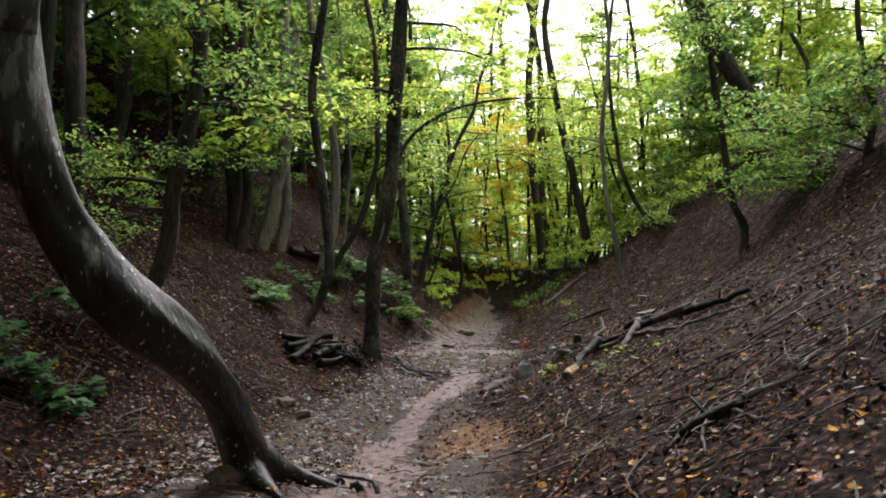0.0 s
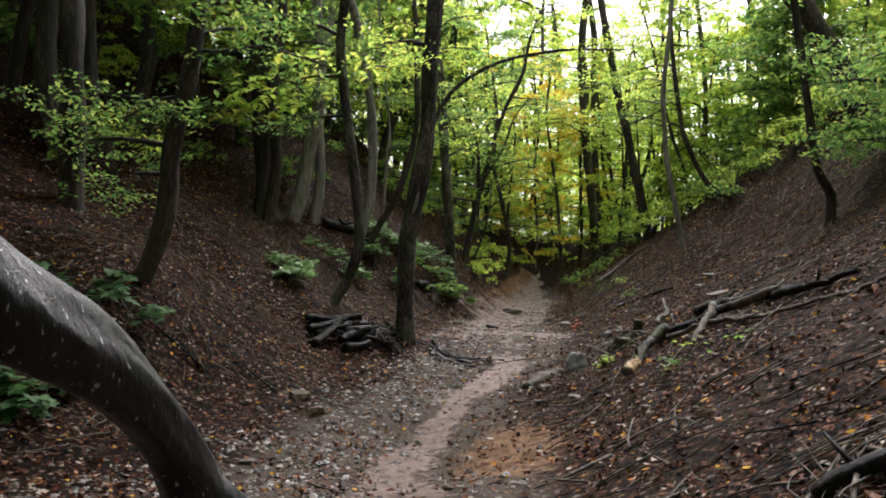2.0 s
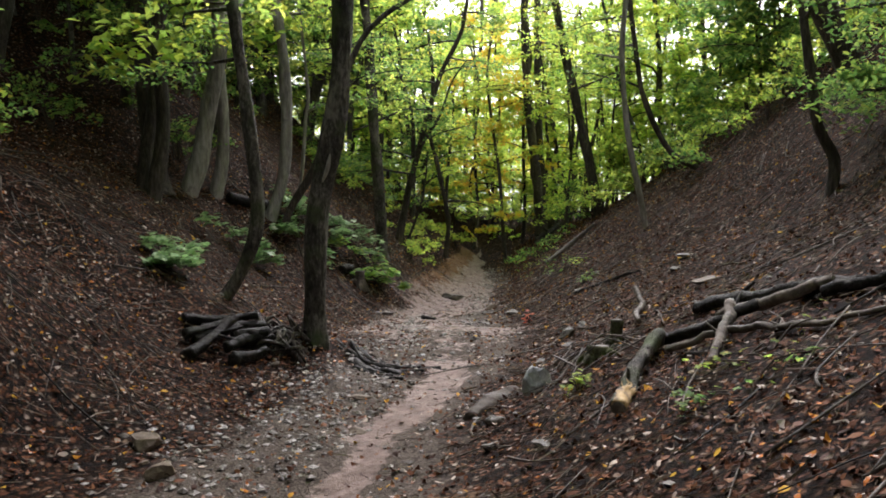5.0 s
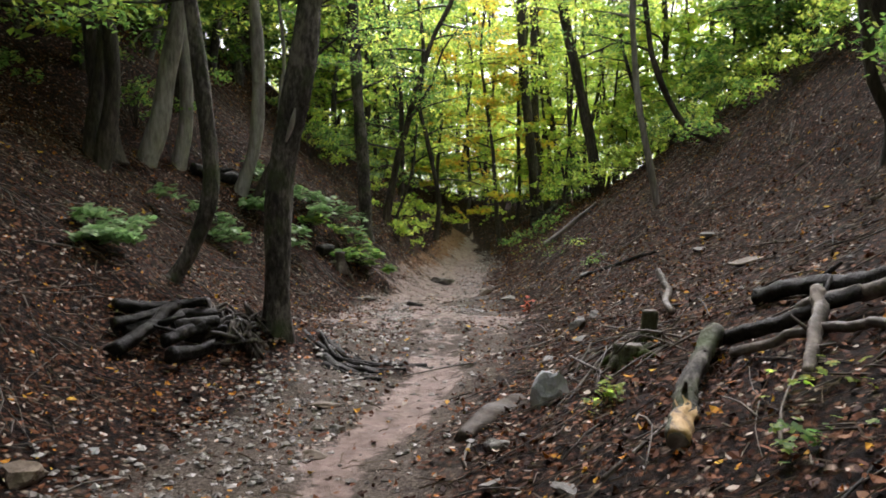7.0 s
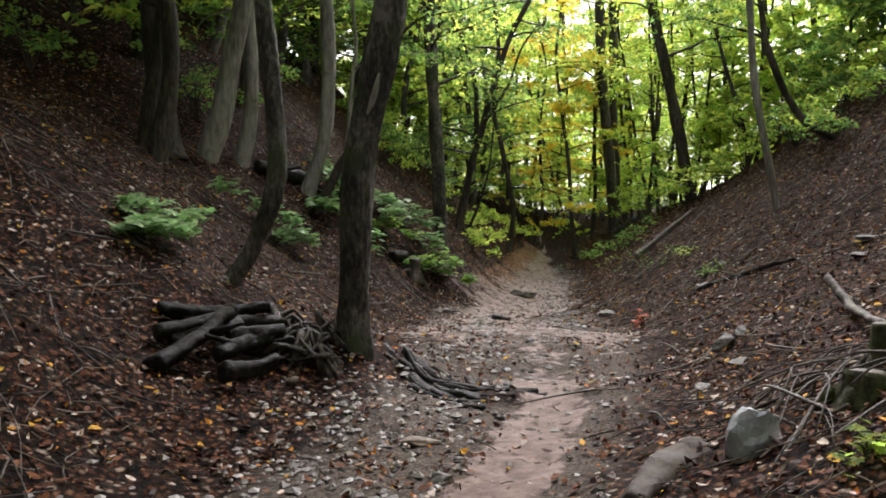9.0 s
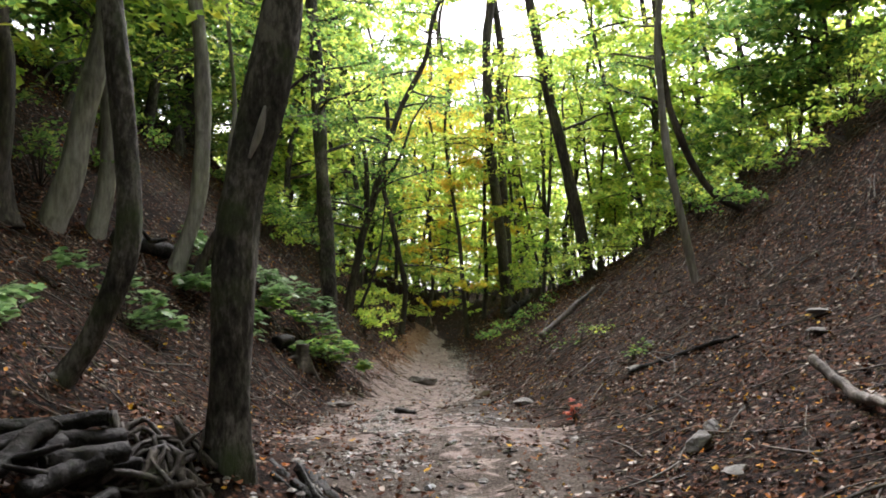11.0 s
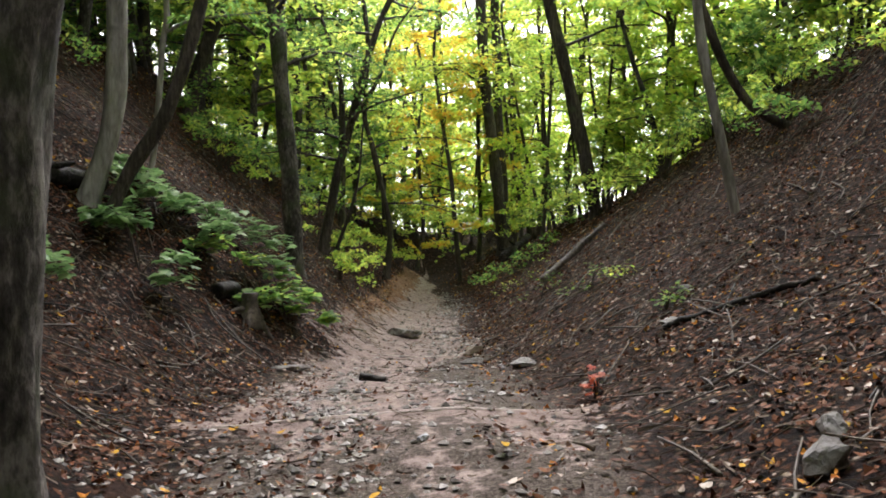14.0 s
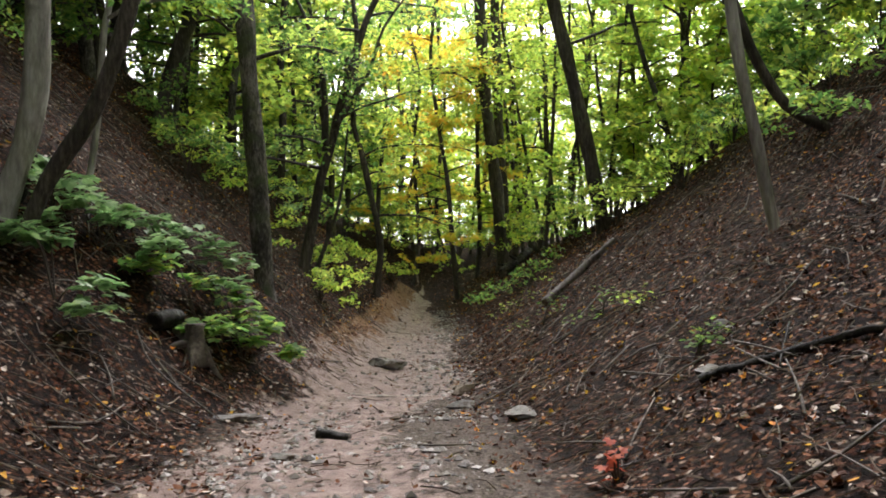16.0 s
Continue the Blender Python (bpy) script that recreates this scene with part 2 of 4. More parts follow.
# ---- the lie of the land ----
FLOOR = ((-40, .7), (0, .1), (6, -.15), (10, -.37), (13, -.33), (17, -.25), (19, -.24), (22, -.33), (26, -.45),
         (30, -.48), (36, -.3), (42, .0), (47, .5), (52, 2.0), (60, 2.6), (90, 3), (200, 1), (900, -3))
LEFT_TOE = ((-40, -4.6), (6, -4.1), (10, -3.5), (12.5, -2.5), (15.2, -2.3), (16.3, -1.7), (19, -1.6), (22, -1.45), (24, -.75), (26, .1), (30, .6), (36, 1.3), (42, 2.2), (50, 2.6), (90, 3))
RIGHT_TOE = ((-40, .5), (6, .55), (8.5, .75), (11, .55), (13, .65), (15, 1.3), (18, 1.85), (21, 1.95), (26, 2.1), (30, 2.4), (36, 3.2), (42, 3.8), (50, 4.6), (90, 6))
RIGHT_RISE = ((-40, .6), (8, .58), (11, .5), (14, .44), (17, .42), (20, .48), (23, .6), (26, .7), (30, .76), (34, .8), (44, .9), (60, .3), (90, .05))
UPPER_RISE = ((-40, .2), (10, .35), (14, .7), (17, .9), (20, .78), (23, .55), (26, .32), (30, .2), (36, 0), (90, 0))
CREST = ((-40, 13), (14, 12.4), (20, 11.4), (26, 10.2), (30, 9.2), (34, 7.7), (44, 6.2), (60, 6), (90, 7))
LEFT_RISE = ((-40, .66), (15, .63), (18, .66), (21, .73), (24, .83), (26, .9), (30, .93), (38, .95), (46, .7), (60, .4), (90, .3))


def along(table, y):
    return np.interp(y, [a for a, _ in table], [b for _, b in table])


def ramp(u, w=.5):
    return .5 * (u + np.sqrt(u * u + w * w))


def lumps(x, y, size, seed=0):
    """Cheap rolling unevenness made of a few crossed waves."""
    s = 0
    for k in range(5):
        a, f = 1.7 * k + seed, (1 + .37 * k) / size
        s = s + np.sin(f * (x * math.cos(a) + y * math.sin(a)) * 2 + 2.1 * k + seed) / (1 + .3 * k)
    return s / 3 + .1


def hump(x, y):
    """A low wet ridge of roots and soil that noses into the stream bed."""
    t = np.clip(((x + 1.05) * 1.1 - (y - 16.9) * 1.2) / 2.65, 0, 1)
    d = np.hypot(x + 1.05 - 1.1 * t, y - 16.9 + 1.2 * t + .25 * np.sin(3 * t))
    return np.exp(-(d / .21) ** 2) * (1 - .4 * t)


BED = ((-40, -.3), (8, -.6), (11, -.6), (12.4, -.25), (13.7, .08), (15.1, .42), (17.5, .5), (20.4, .45), (25, .6), (28.2, 1.0), (37, 1.9), (43, 2.4), (47.6, 2.7), (70, 4))


def bed_distance(x, y):
    return x - along(BED, y)


def ground(x, y):
    x, y = np.asarray(x, float), np.asarray(y, float)
    z = along(FLOOR, y)
    u = along(LEFT_TOE, y) - x
    steep = along(LEFT_RISE, y)
    z = z + steep * ramp(u) - (steep - .58) * ramp(u - 9, 3) - .5 * ramp(u - 34, 8)
    z = z + .36 * np.exp(-((x + 1.75) / .6) ** 2 - ((y - 16.6) / .85) ** 2)
    z = z + .55 * np.exp(-((x + 4.7) / .9) ** 2 - ((y - 12.3) / 2.2) ** 2)
    z = z + .16 * np.exp(-((x + 1.6) / .9) ** 2 - ((y - 6) / 1.0) ** 2)
    rise, right, crest = along(RIGHT_RISE, y), along(RIGHT_TOE, y), along(CREST, y)
    upper = along(UPPER_RISE, y)
    z = z + rise * ramp(x - right) + upper * ramp(x - right - np.minimum(4.5, 8.2 - right), .9) - (rise + upper + .05) * ramp(x - crest, 1.2) + .05 * ramp(x - 60, 20)
    fade = np.clip(np.minimum(u * -1, x - right) * -1, -.5, 2) + .5
    calm = 1 - .9 * (np.exp(-((y - 19.3) / .5) ** 2) + np.exp(-((y - 25.4) / .5) ** 2))
    z = z + calm * ((.02 + .05 * np.clip(fade, 0, 1)) * lumps(x, y, 1.1) + .02 * lumps(x, y, .35, 3)) + .12 * np.clip(fade - .6, 0, 1) * lumps(x, y, 3.5, 5)
    z = z + .17 * hump(x, y)
    bed = bed_distance(x, y)
    z = z + .04 * np.exp(-(bed / 1.7) ** 6) * (np.exp(-((y - 19.3) / .14) ** 2) + np.exp(-((y - 25.4) / .16) ** 2) - .6 * np.clip((y - 19.3) / .3, 0, 1) * (y < 21))
    return z - .06 * np.exp(-(bed / .45) ** 2) * (y < 18)


def spot(x, y, up=0.0):
    return Vector((x, y, float(ground(x, y)) + up))


# ---- mesh builders ----
def mesh_of(name, verts, faces, mat, smooth=True):
    me = bpy.data.meshes.new(name)
    verts, faces = np.asarray(verts, np.float32), np.asarray(faces, np.int32)
    k = faces.shape[1]
    me.vertices.add(len(verts)), me.loops.add(faces.size), me.polygons.add(len(faces))
    me.vertices.foreach_set("co", verts.ravel())
    me.loops.foreach_set("vertex_index", faces.ravel())
    me.polygons.foreach_set("loop_start", np.arange(0, faces.size, k, dtype=np.int32))
    me.polygons.foreach_set("use_smooth", np.full(len(faces), smooth))
    me.materials.append(mat)
    me.update(calc_edges=True)
    return me


def part(name, me, parent, label="", kind=""):
    ob = new(name, me)
    ob.parent = parent
    return tagged(ob, label, kind=kind)


def thing(name, at, label, category, group="", kind=""):
    ob = new(name)
    ob.location, ob.empty_display_size = at, .1
    return tagged(ob, label, category, group, kind)


def curve_through(pts, step=.25):
    """A smooth line through control points."""
    p = np.asarray(pts, float)
    p = np.vstack([2 * p[0] - p[1], p, 2 * p[-1] - p[-2]])
    out = []
    for k in range(1, len(p) - 2):
        m = max(2, int(np.linalg.norm(p[k + 1] - p[k]) / step))
        t = (np.arange(m) / m)[:, None]
        a, b, c, d = p[k - 1:k + 3]
        out.append(.5 * (2 * b + (c - a) * t + (2 * a - 5 * b + 4 * c - d) * t ** 2 + (3 * b - 3 * c + d - a) * t ** 3))
    return np.vstack(out + [p[-2:-1]])


def tube(pts, radii, sides=8, rough=.0, seed=0, closed=True, relief=0.0):
    """A knobbly tapering tube: verts and quads. rough: how uneven its girth is."""
    pts = np.asarray(pts, float)
    n = len(pts)
    radii = np.interp(np.linspace(0, 1, n), np.linspace(0, 1, len(radii)), radii)
    way = np.gradient(pts, axis=0)
    way /= np.linalg.norm(way, axis=1)[:, None] + 1e-9
    ref = np.array([1.0, 0, 0]) if abs(way[0][0]) < .8 else np.array([0, 0, 1.0])
    u = ref - way * (way @ ref)[:, None]
    u /= np.linalg.norm(u, axis=1)[:, None] + 1e-9
    v = np.cross(way, u)
    a = np.arange(sides) / sides * 2 * np.pi
    s = np.concatenate([[0], np.cumsum(np.linalg.norm(np.diff(pts, axis=0), axis=1))])[:, None] * 2.8
    r = radii[:, None] * (1 + rough * (np.sin(2 * a + s * .7 + seed) * .5 + np.sin(3 * a - s * .9 + 2 * seed) * .35 + np.sin(5 * a + s * 1.7 + seed) * .25 + .5 * np.sin(s * 1.3 + seed)))
    if relief:
        g = np.random.default_rng(int(seed) + 900)
        plates = g.normal(0, 1, (n + 12, sides))
        plates = sum(plates[k:k + n] for k in range(7)) / 7 * 1.6 + .6 * g.normal(0, 1, (n, sides)) * (g.uniform(0, 1, (n, sides)) < .25)
        r = r * (1 + relief * plates)
    ring = pts[:, None] + r[..., None] * (np.cos(a)[None, :, None] * u[:, None] + np.sin(a)[None, :, None] * v[:, None])
    verts = ring.reshape(-1, 3)
    i = np.arange(n - 1)[:, None] * sides
    j = np.arange(sides)[None]
    k = (j + 1) % sides
    faces = np.stack([i + j, i + k, i + sides + k, i + sides + j], -1).reshape(-1, 4)
    if closed:
        verts = np.vstack([verts, pts[0], pts[-1]])
        c0, c1, last = n * sides, n * sides + 1, (n - 1) * sides
        j, k = np.arange(sides), (np.arange(sides) + 1) % sides
        faces = np.vstack([faces, np.stack([k, j, np.full(sides, c0), np.full(sides, c0)], -1)[:, [0, 1, 2, 2]],
                           np.stack([last + j, last + k, np.full(sides, c1), np.full(sides, c1)], -1)])
    return verts, faces


def quads(name, pieces, mat, smooth=True):
    """One mesh of several tubes; end caps become triangles."""
    vs, q, t, base = [], [], [], 0
    for v, f in pieces:
        vs.append(v)
        cap = f[:, 2] == f[:, 3]
        q.append(f[~cap] + base), t.append(f[cap][:, :3] + base)
        base += len(v)
    vs, q, t = np.vstack(vs), np.vstack(q), np.vstack(t)
    tri = np.vstack([q[:, [0, 1, 2]], q[:, [0, 2, 3]], t])
    return mesh_of(name, vs, tri, mat, smooth)


rng = np.random.default_rng(11)


def leaves(name, at, mat, size, flat=.35, lean=None, g=rng, narrow=.62):
    """Many small folded leaves at the given places: two facets each, tip hanging a little."""
    at = np.asarray(at, float)
    n = len(at)
    a = g.uniform(0, 2 * np.pi, n)
    length = size * g.uniform(.65, 1.3, n)
    fwd = np.stack([np.cos(a), np.sin(a), g.normal(-.3, flat * 1.4, n)], -1)
    side = np.stack([-np.sin(a), np.cos(a), g.normal(0, flat, n)], -1)
    fwd /= np.linalg.norm(fwd, axis=1)[:, None]
    side /= np.linalg.norm(side, axis=1)[:, None]
    up = np.cross(fwd, side)
    w = (length * narrow * .5)[:, None]
    h = (length * .5)[:, None]
    v = np.stack([at - fwd * h, at + side * w + up * w * .35 - fwd * h * .1, at + fwd * h, at - side * w + up * w * .35 - fwd * h * .1], 1).reshape(-1, 3)
    k = np.arange(n)[:, None] * 4
    f = np.concatenate([k + np.array([[0, 1, 2]]), k + np.array([[0, 2, 3]])], 0)
    return mesh_of(name, v, f, mat, False)


def compound_leaves(name, at, mat, size, g=rng):
    """Leaves of five leaflets spread like fingers."""
    at = np.asarray(at, float)
    n = len(at)
    turn = g.uniform(0, 2 * np.pi, n)
    tilt = g.normal(0, .27, (n, 2))
    vs = []
    for k, fan in enumerate((-1.9, -.95, 0, .95, 1.9)):
        a = turn + fan
        ln = (size * (1 - .16 * abs(fan)) * g.uniform(.8, 1.15, n))[:, None]
        d = np.stack([np.cos(a), np.sin(a), tilt[:, 0] * np.cos(a) + tilt[:, 1] * np.sin(a) - .12], -1)
        s = np.stack([-np.sin(a), np.cos(a), -tilt[:, 0] * np.sin(a) + tilt[:, 1] * np.cos(a)], -1)
        lift = np.array([0, 0, .035]) * ln
        vs.append(np.stack([at, at + d * ln * .55 + s * ln * .34 + lift, at + d * ln, at + d * ln * .55 - s * ln * .34 + lift], 1))
    v = np.concatenate(vs, 0).reshape(-1, 3)
    k = np.arange(5 * n)[:, None] * 4
    return mesh_of(name, v, np.concatenate([k + np.array([[0, 1, 2]]), k + np.array([[0, 2, 3]])], 0), mat, False)


# ---- trees ----
def limbs_and_leaves(trunk, z0, z1, reach, count, per_spray, g, sprays=7, aim=None, spread=3.14):
    """Boughs off a trunk line, with flat layered sprays of leaves along their outer parts."""
    wood, twig, green = [], [], []
    top = trunk[-1][2]
    for k in range(count):
        z = z0 + (min(z1, top) - z0) * (k + g.uniform(.1, .9)) / count
        i = int(np.argmin(abs(trunk[:, 2] - z)))
        start = trunk[i]
        a = (g.uniform(0, 2 * np.pi) if aim is None else aim + g.uniform(-spread, spread))
        ln = reach * g.uniform(.55, 1.1) * (1 - .35 * (z - z0) / max(1, z1 - z0))
        rise = g.uniform(.1, .6)
        d = np.array([np.cos(a), np.sin(a), 0])
        pts = [start]
        for q in (.3, .6, .85, 1):
            pts.append(start + d * ln * q + np.array([g.normal(0, .06), g.normal(0, .06), 0]) * ln + np.array([0, 0, ln * (rise * q - .28 * q * q)]))
        pts = np.asarray(pts)
        line = curve_through(pts, .35 if count < 17 else .7)
        wood.append(tube(line, (.012 + .012 * ln, .006), 5, .1, k))
        for s in range(sprays):
            q = g.uniform(.3, 1)
            c = line[int(q * (len(line) - 1))] + np.array([*g.normal(0, .16 * ln, 2), g.normal(0, .05 * ln)])
            rad = g.uniform(.28, .55) * (.6 + .16 * ln)
            n = max(6, int(per_spray * g.uniform(.6, 1.4)))
            t, r = g.uniform(0, 2 * np.pi, n), rad * np.sqrt(g.uniform(0, 1, n))
            sl = g.normal(0, .36, 2)
            off = np.stack([r * np.cos(t) * 1.25, r * np.sin(t), np.zeros(n)], -1)
            off[:, 2] = off[:, 0] * sl[0] + off[:, 1] * sl[1] - .12 * r * r / rad + g.normal(0, .05, n)
            green.append(c + off)
            near = line[int(q * (len(line) - 1))]
            twig.append(tube(curve_through([near, (near + c) / 2 + [0, 0, .05], c], .4), (.008, .003), 3, 0))
    return (wood, twig), np.vstack(green)


def tree(label, pts, r0, r1, bark, crown, leaf, seed, z0=3.0, z1=None, reach=2.2, count=9, per_spray=34, top=4.0, flare=1.5, sides=10, rough=.12, extra=(), aim=None,
         spread=3.14, group="", sprays=7, sink=.25, boughs=True, relief=0.0):
    """A tree: a trunk through the given places carried on upwards, with boughs and a leafy crown."""
    g = np.random.default_rng(seed)
    p = np.asarray(pts, float)
    p[0][2] = float(ground(p[0][0], p[0][1]))
    base = p[0].copy()
    p = np.vstack([p[:1], p[1:][p[1:, 2] > base[2] + .25]])
    d = (p[-1] - p[-2]) / np.linalg.norm(p[-1] - p[-2])
    up = [p[-1] + (d * .6 + np.array([g.normal(0, .12), g.normal(0, .12), .75])) * top * q for q in ((.5, 1) if top else ())]
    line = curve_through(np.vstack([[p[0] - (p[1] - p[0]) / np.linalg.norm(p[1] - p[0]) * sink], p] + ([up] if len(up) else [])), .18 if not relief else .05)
    s = np.linspace(0, 1, 30)
    radii = np.interp(s, np.linspace(0, 1, len(r0)), r0) if not np.isscalar(r0) else r0 + (r1 - r0) * s
    radii = radii * (1 + (flare - 1) * np.exp(-s * len(line) * (.05 if relief else .18) / .22))
    ob = thing("tree", base, label, "tree", group)
    wood, green = limbs_and_leaves(line, z0 + 0, z1 or line[-1][2], reach, count, per_spray, g, sprays, aim, spread)
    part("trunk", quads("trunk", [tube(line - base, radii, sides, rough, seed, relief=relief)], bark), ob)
    for e in extra:
        part("limb", quads("limb", [tube(curve_through(e[0], .2) - base, e[1], 7, .1, seed)], bark), ob)
    if boughs:
        for v, f in wood[0]:
            part("bough", quads("bough", [(v - base, f)], bark), ob)
        part("twig_spray", quads("twig_spray", [(v - base, f) for v, f in wood[1]], TWIG), ob, kind="stuff")
    else:
        part("branchwork", quads("branchwork", [(v - base, f) for v, f in wood[0] + wood[1][::3]], TWIG), ob, kind="stuff")
    part("crown", leaves("crown", green - base, crown, leaf, g=g), ob, kind="stuff")
    return ob


def shrub(label, at, size, mat, leaf, count, seed, group="", tall=.6, compound=True):
    """A low bush: stems fanned from one foot, leaves in flat tiers."""
    g = np.random.default_rng(seed)
    base = np.array(spot(at[0], at[1]))
    ob = thing("shrub", base, label, "shrub", group)
    wood, green = [], []
    for k in range(max(4, int(size * (9 if compound else 15)))):
        a, r = g.uniform(0, 2 * np.pi), size * math.sqrt(g.uniform(.02, 1))
        x, y = r * math.cos(a) * 1.2, r * math.sin(a)
        lift = float(ground(base[0] + x, base[1] + y)) - base[2]
        tip = np.array([x, y, max(lift, lift * .6) + tall * g.uniform(.45, 1.05)])
        wood.append(tube(curve_through([(0, 0, -.06), tip * [.4, .4, .75], tip], .2), (.011, .004), 4, 0))
        n = count
        t, q = g.uniform(0, 2 * np.pi, n), .3 * size ** .5 * np.sqrt(g.uniform(0, 1, n))
        green.append(tip + np.stack([q * np.cos(t), q * np.sin(t), g.normal(0, .05, n) - .3 * q], -1))
    if compound:
        for w in wood:
            part("stem", quads("stem", [w], TWIG), ob)
    else:
        part("stem_tuft", quads("stem_tuft", wood, TWIG), ob, kind="stuff")
    part("foliage", (compound_leaves if compound else leaves)("foliage", np.vstack(green), mat, leaf, g=g), ob, kind="stuff")
    return ob


# ---- rocks, logs ----
def rock_mesh(name, size, seed, mat, cuts=2, jag=.18):
    bm = bmesh.new()
    bmesh.ops.create_icosphere(bm, subdivisions=cuts, radius=1)
    g = random.Random(seed)
    planes = [(Vector((g.gauss(0, 1), g.gauss(0, 1), g.gauss(0, 1))).normalized(), g.uniform(.42, .8)) for _ in range(13)]
    for v in bm.verts:
        for nrm, d in planes:
            over = v.co.dot(nrm) - d
            if over > 0:
                v.co -= nrm * over * .97
        v.co *= 1 + jag * 1.1 * noise.noise(v.co * 2.3 + Vector((seed, 0, 0)))
        v.co = Vector((v.co.x * size[0], v.co.y * size[1], v.co.z * size[2]))
    me = bpy.data.meshes.new(name)
    bm.to_mesh(me)
    bm.free()
    me.materials.append(mat)
    return me


def rock(label, at, size, seed, mat=None, turn=0, up=.35):
    ob = new("rock", rock_mesh("rock", size, seed, mat or STONE, 3))
    p = spot(*at)
    ob.matrix_world = pose(p.x, p.y, p.z + size[2] * up, 0, 0, turn)
    return tagged(ob, label, "rock")


def log(name, label, pts, r0, r1, mat, category="log", end=None, seed=1, rough=.12, group="", bare=0.0, stubs=0):
    """A fallen stem or branch with cut ends; bare: the share of its length, from the first end, that has lost its bark."""
    line = curve_through(pts, .045)
    base = line[len(line) // 2].copy()
    g = np.random.default_rng(seed)
    n = len(line)
    sway = np.cumsum(g.normal(0, .007, line.shape), 0)
    line = line - base + sway - np.linspace(0, 1, n)[:, None] * sway[-1]
    ob = thing(name, base, label, category, group)
    k = int(n * bare)
    radii = np.linspace(r0, r1, n)
    if k > 2:
        shift = np.outer(radii[:k + 1] * np.interp(np.arange(k + 1), [0, k * .6, k], [.2, .14, -.1]), (.25, -.6, .75))
        part("bare_wood", quads("bare_wood", [tube(line[:k + 1] + shift, radii[:k + 1] * .93, 20, rough, seed, relief=.05)], RAWWOOD), ob, "bark stripped off, yellow wood showing")
    part("bark", quads("bark", [tube(line, radii, 16, rough, seed, relief=.055)], mat), ob)
    for e, r, w in ((line[0], r0, line[0] - line[1]), (line[-1], r1, line[-1] - line[-2])):
        w = w / np.linalg.norm(w)
        part("cut_end", quads("cut_end", [tube([e - w * .01, e + w * .006, e + w * .009], (r * .9, r * .88, r * .8), 10, rough, seed)], end or DRYWOOD), ob)
    for s in range(stubs):
        i = int(n * g.uniform(.25, .9))
        d = g.normal(0, 1, 3)
        d[2] = abs(d[2]) * .6
        d /= np.linalg.norm(d)
        part("stub", quads("stub", [tube([line[i], line[i] + d * r0 * 2, line[i] + d * r0 * g.uniform(3, 5)], (r0 * .4, r0 * .3, r0 * .18), 6, .1)], mat), ob)
    return ob


def on_ground(pts, up):
    return [tuple(spot(x, y, up if np.isscalar(up) else up[k])) for k, (x, y) in enumerate(pts)]


# ---- the ground ----
def axis(fine0, fine1, step, outer0, outer1):
    a = list(np.arange(fine0, fine1, step))
    s = step
    while a[-1] < outer1:
        s *= 1.22
        a.append(a[-1] + s)
    s = step
    while a[0] > outer0:
        s *= 1.22
        a.insert(0, a[0] - s)
    return np.array(a)


def build_ground():
    xs, ys = axis(-7, 9.5, .1, -900, 900), axis(1, 40, .1, -900, 900)
    X, Y = np.meshgrid(xs, ys)
    x, y = X.ravel(), Y.ravel()
    z = ground(x, y)
    left, right = along(LEFT_TOE, y), along(RIGHT_TOE, y)
    near = (y > 2) & (y < 50)
    z = z + np.where(near, (1 - np.exp(-((y - 19.3) / .3) ** 2)) * .018 * lumps(x, y, .16, 7) + .012 * lumps(x, y, .09, 1), 0)
    nx, ny = len(xs), len(ys)
    i, j = np.arange(ny - 1)[:, None] * nx, np.arange(nx - 1)[None]
    f = np.stack([i + j, i + j + 1, i + nx + j + 1, i + nx + j], -1).reshape(-1, 4)
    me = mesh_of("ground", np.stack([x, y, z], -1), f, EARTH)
    bed = np.abs(bed_distance(x, y) + np.interp(y, [19.2, 19.6, 24.3, 25.3], [0, .6, .5, 0]) + .2 * lumps(x, y, .9, 4) + .08 * lumps(x, y, .3, 6))
    width = np.interp(y, [0, 9, 12, 14, 17, 18.5, 19.2, 19.5, 20, 22, 24, 25.2, 25.5, 28, 33, 40, 47, 50], [.35, .32, .2, .28, .4, 1.0, 1.5, 1.2, .95, .75, .7, .75, 1.25, 1.0, .8, .35, .05, 0])
    silt = np.clip(1 - bed / np.maximum(width, .01) * .5, 0, 1) * (y < 50)
    silt = silt * np.where((y > 16.6) & (y < 19.15), np.clip((bed - .2) / .6, .5, 1), 1)
    lip = np.exp(-((y - 19.34) / .09) ** 2) * ((x > -1.5) & (x < 1.9)) + np.exp(-((y - 25.45) / .1) ** 2) * ((x > -.6) & (x < 2.2))
    silt = np.maximum(silt, 1.05 * lip)
    inside = np.minimum(x - left, right - x)
    gravel = np.clip((41 - y) / 5, 0, 1) * np.clip(np.minimum(.42 + inside * .4, .62 - (np.abs(bed_distance(x, y)) - 1.2) * .45), 0, .62) * (y < 50) * (y > 3)
    bare = np.clip(1 - np.abs(left - x - .35) / .7, 0, 1) * np.clip((y - 25) / 3, 0, 1) * (y < 46)
    bare = np.maximum(bare, .9 * np.clip(1 - np.hypot(x - .35, (y - 9.4) * .5) / 1.15, 0, 1))
    dry = 1 - np.clip(hump(x, y) * 1.6, 0, 1)
    for name, v in (("silt", silt * dry), ("gravel", gravel * dry), ("bare", bare), ("humus", np.maximum(.38, hump(x, y)))):
        me.attributes.new(name, "FLOAT", "POINT").data.foreach_set("value", v.astype(np.float32))
    tagged(new("ground", me), "leaf-strewn brown earth gully with a wet silt stream bed", "ground", kind="structure")


build_ground()


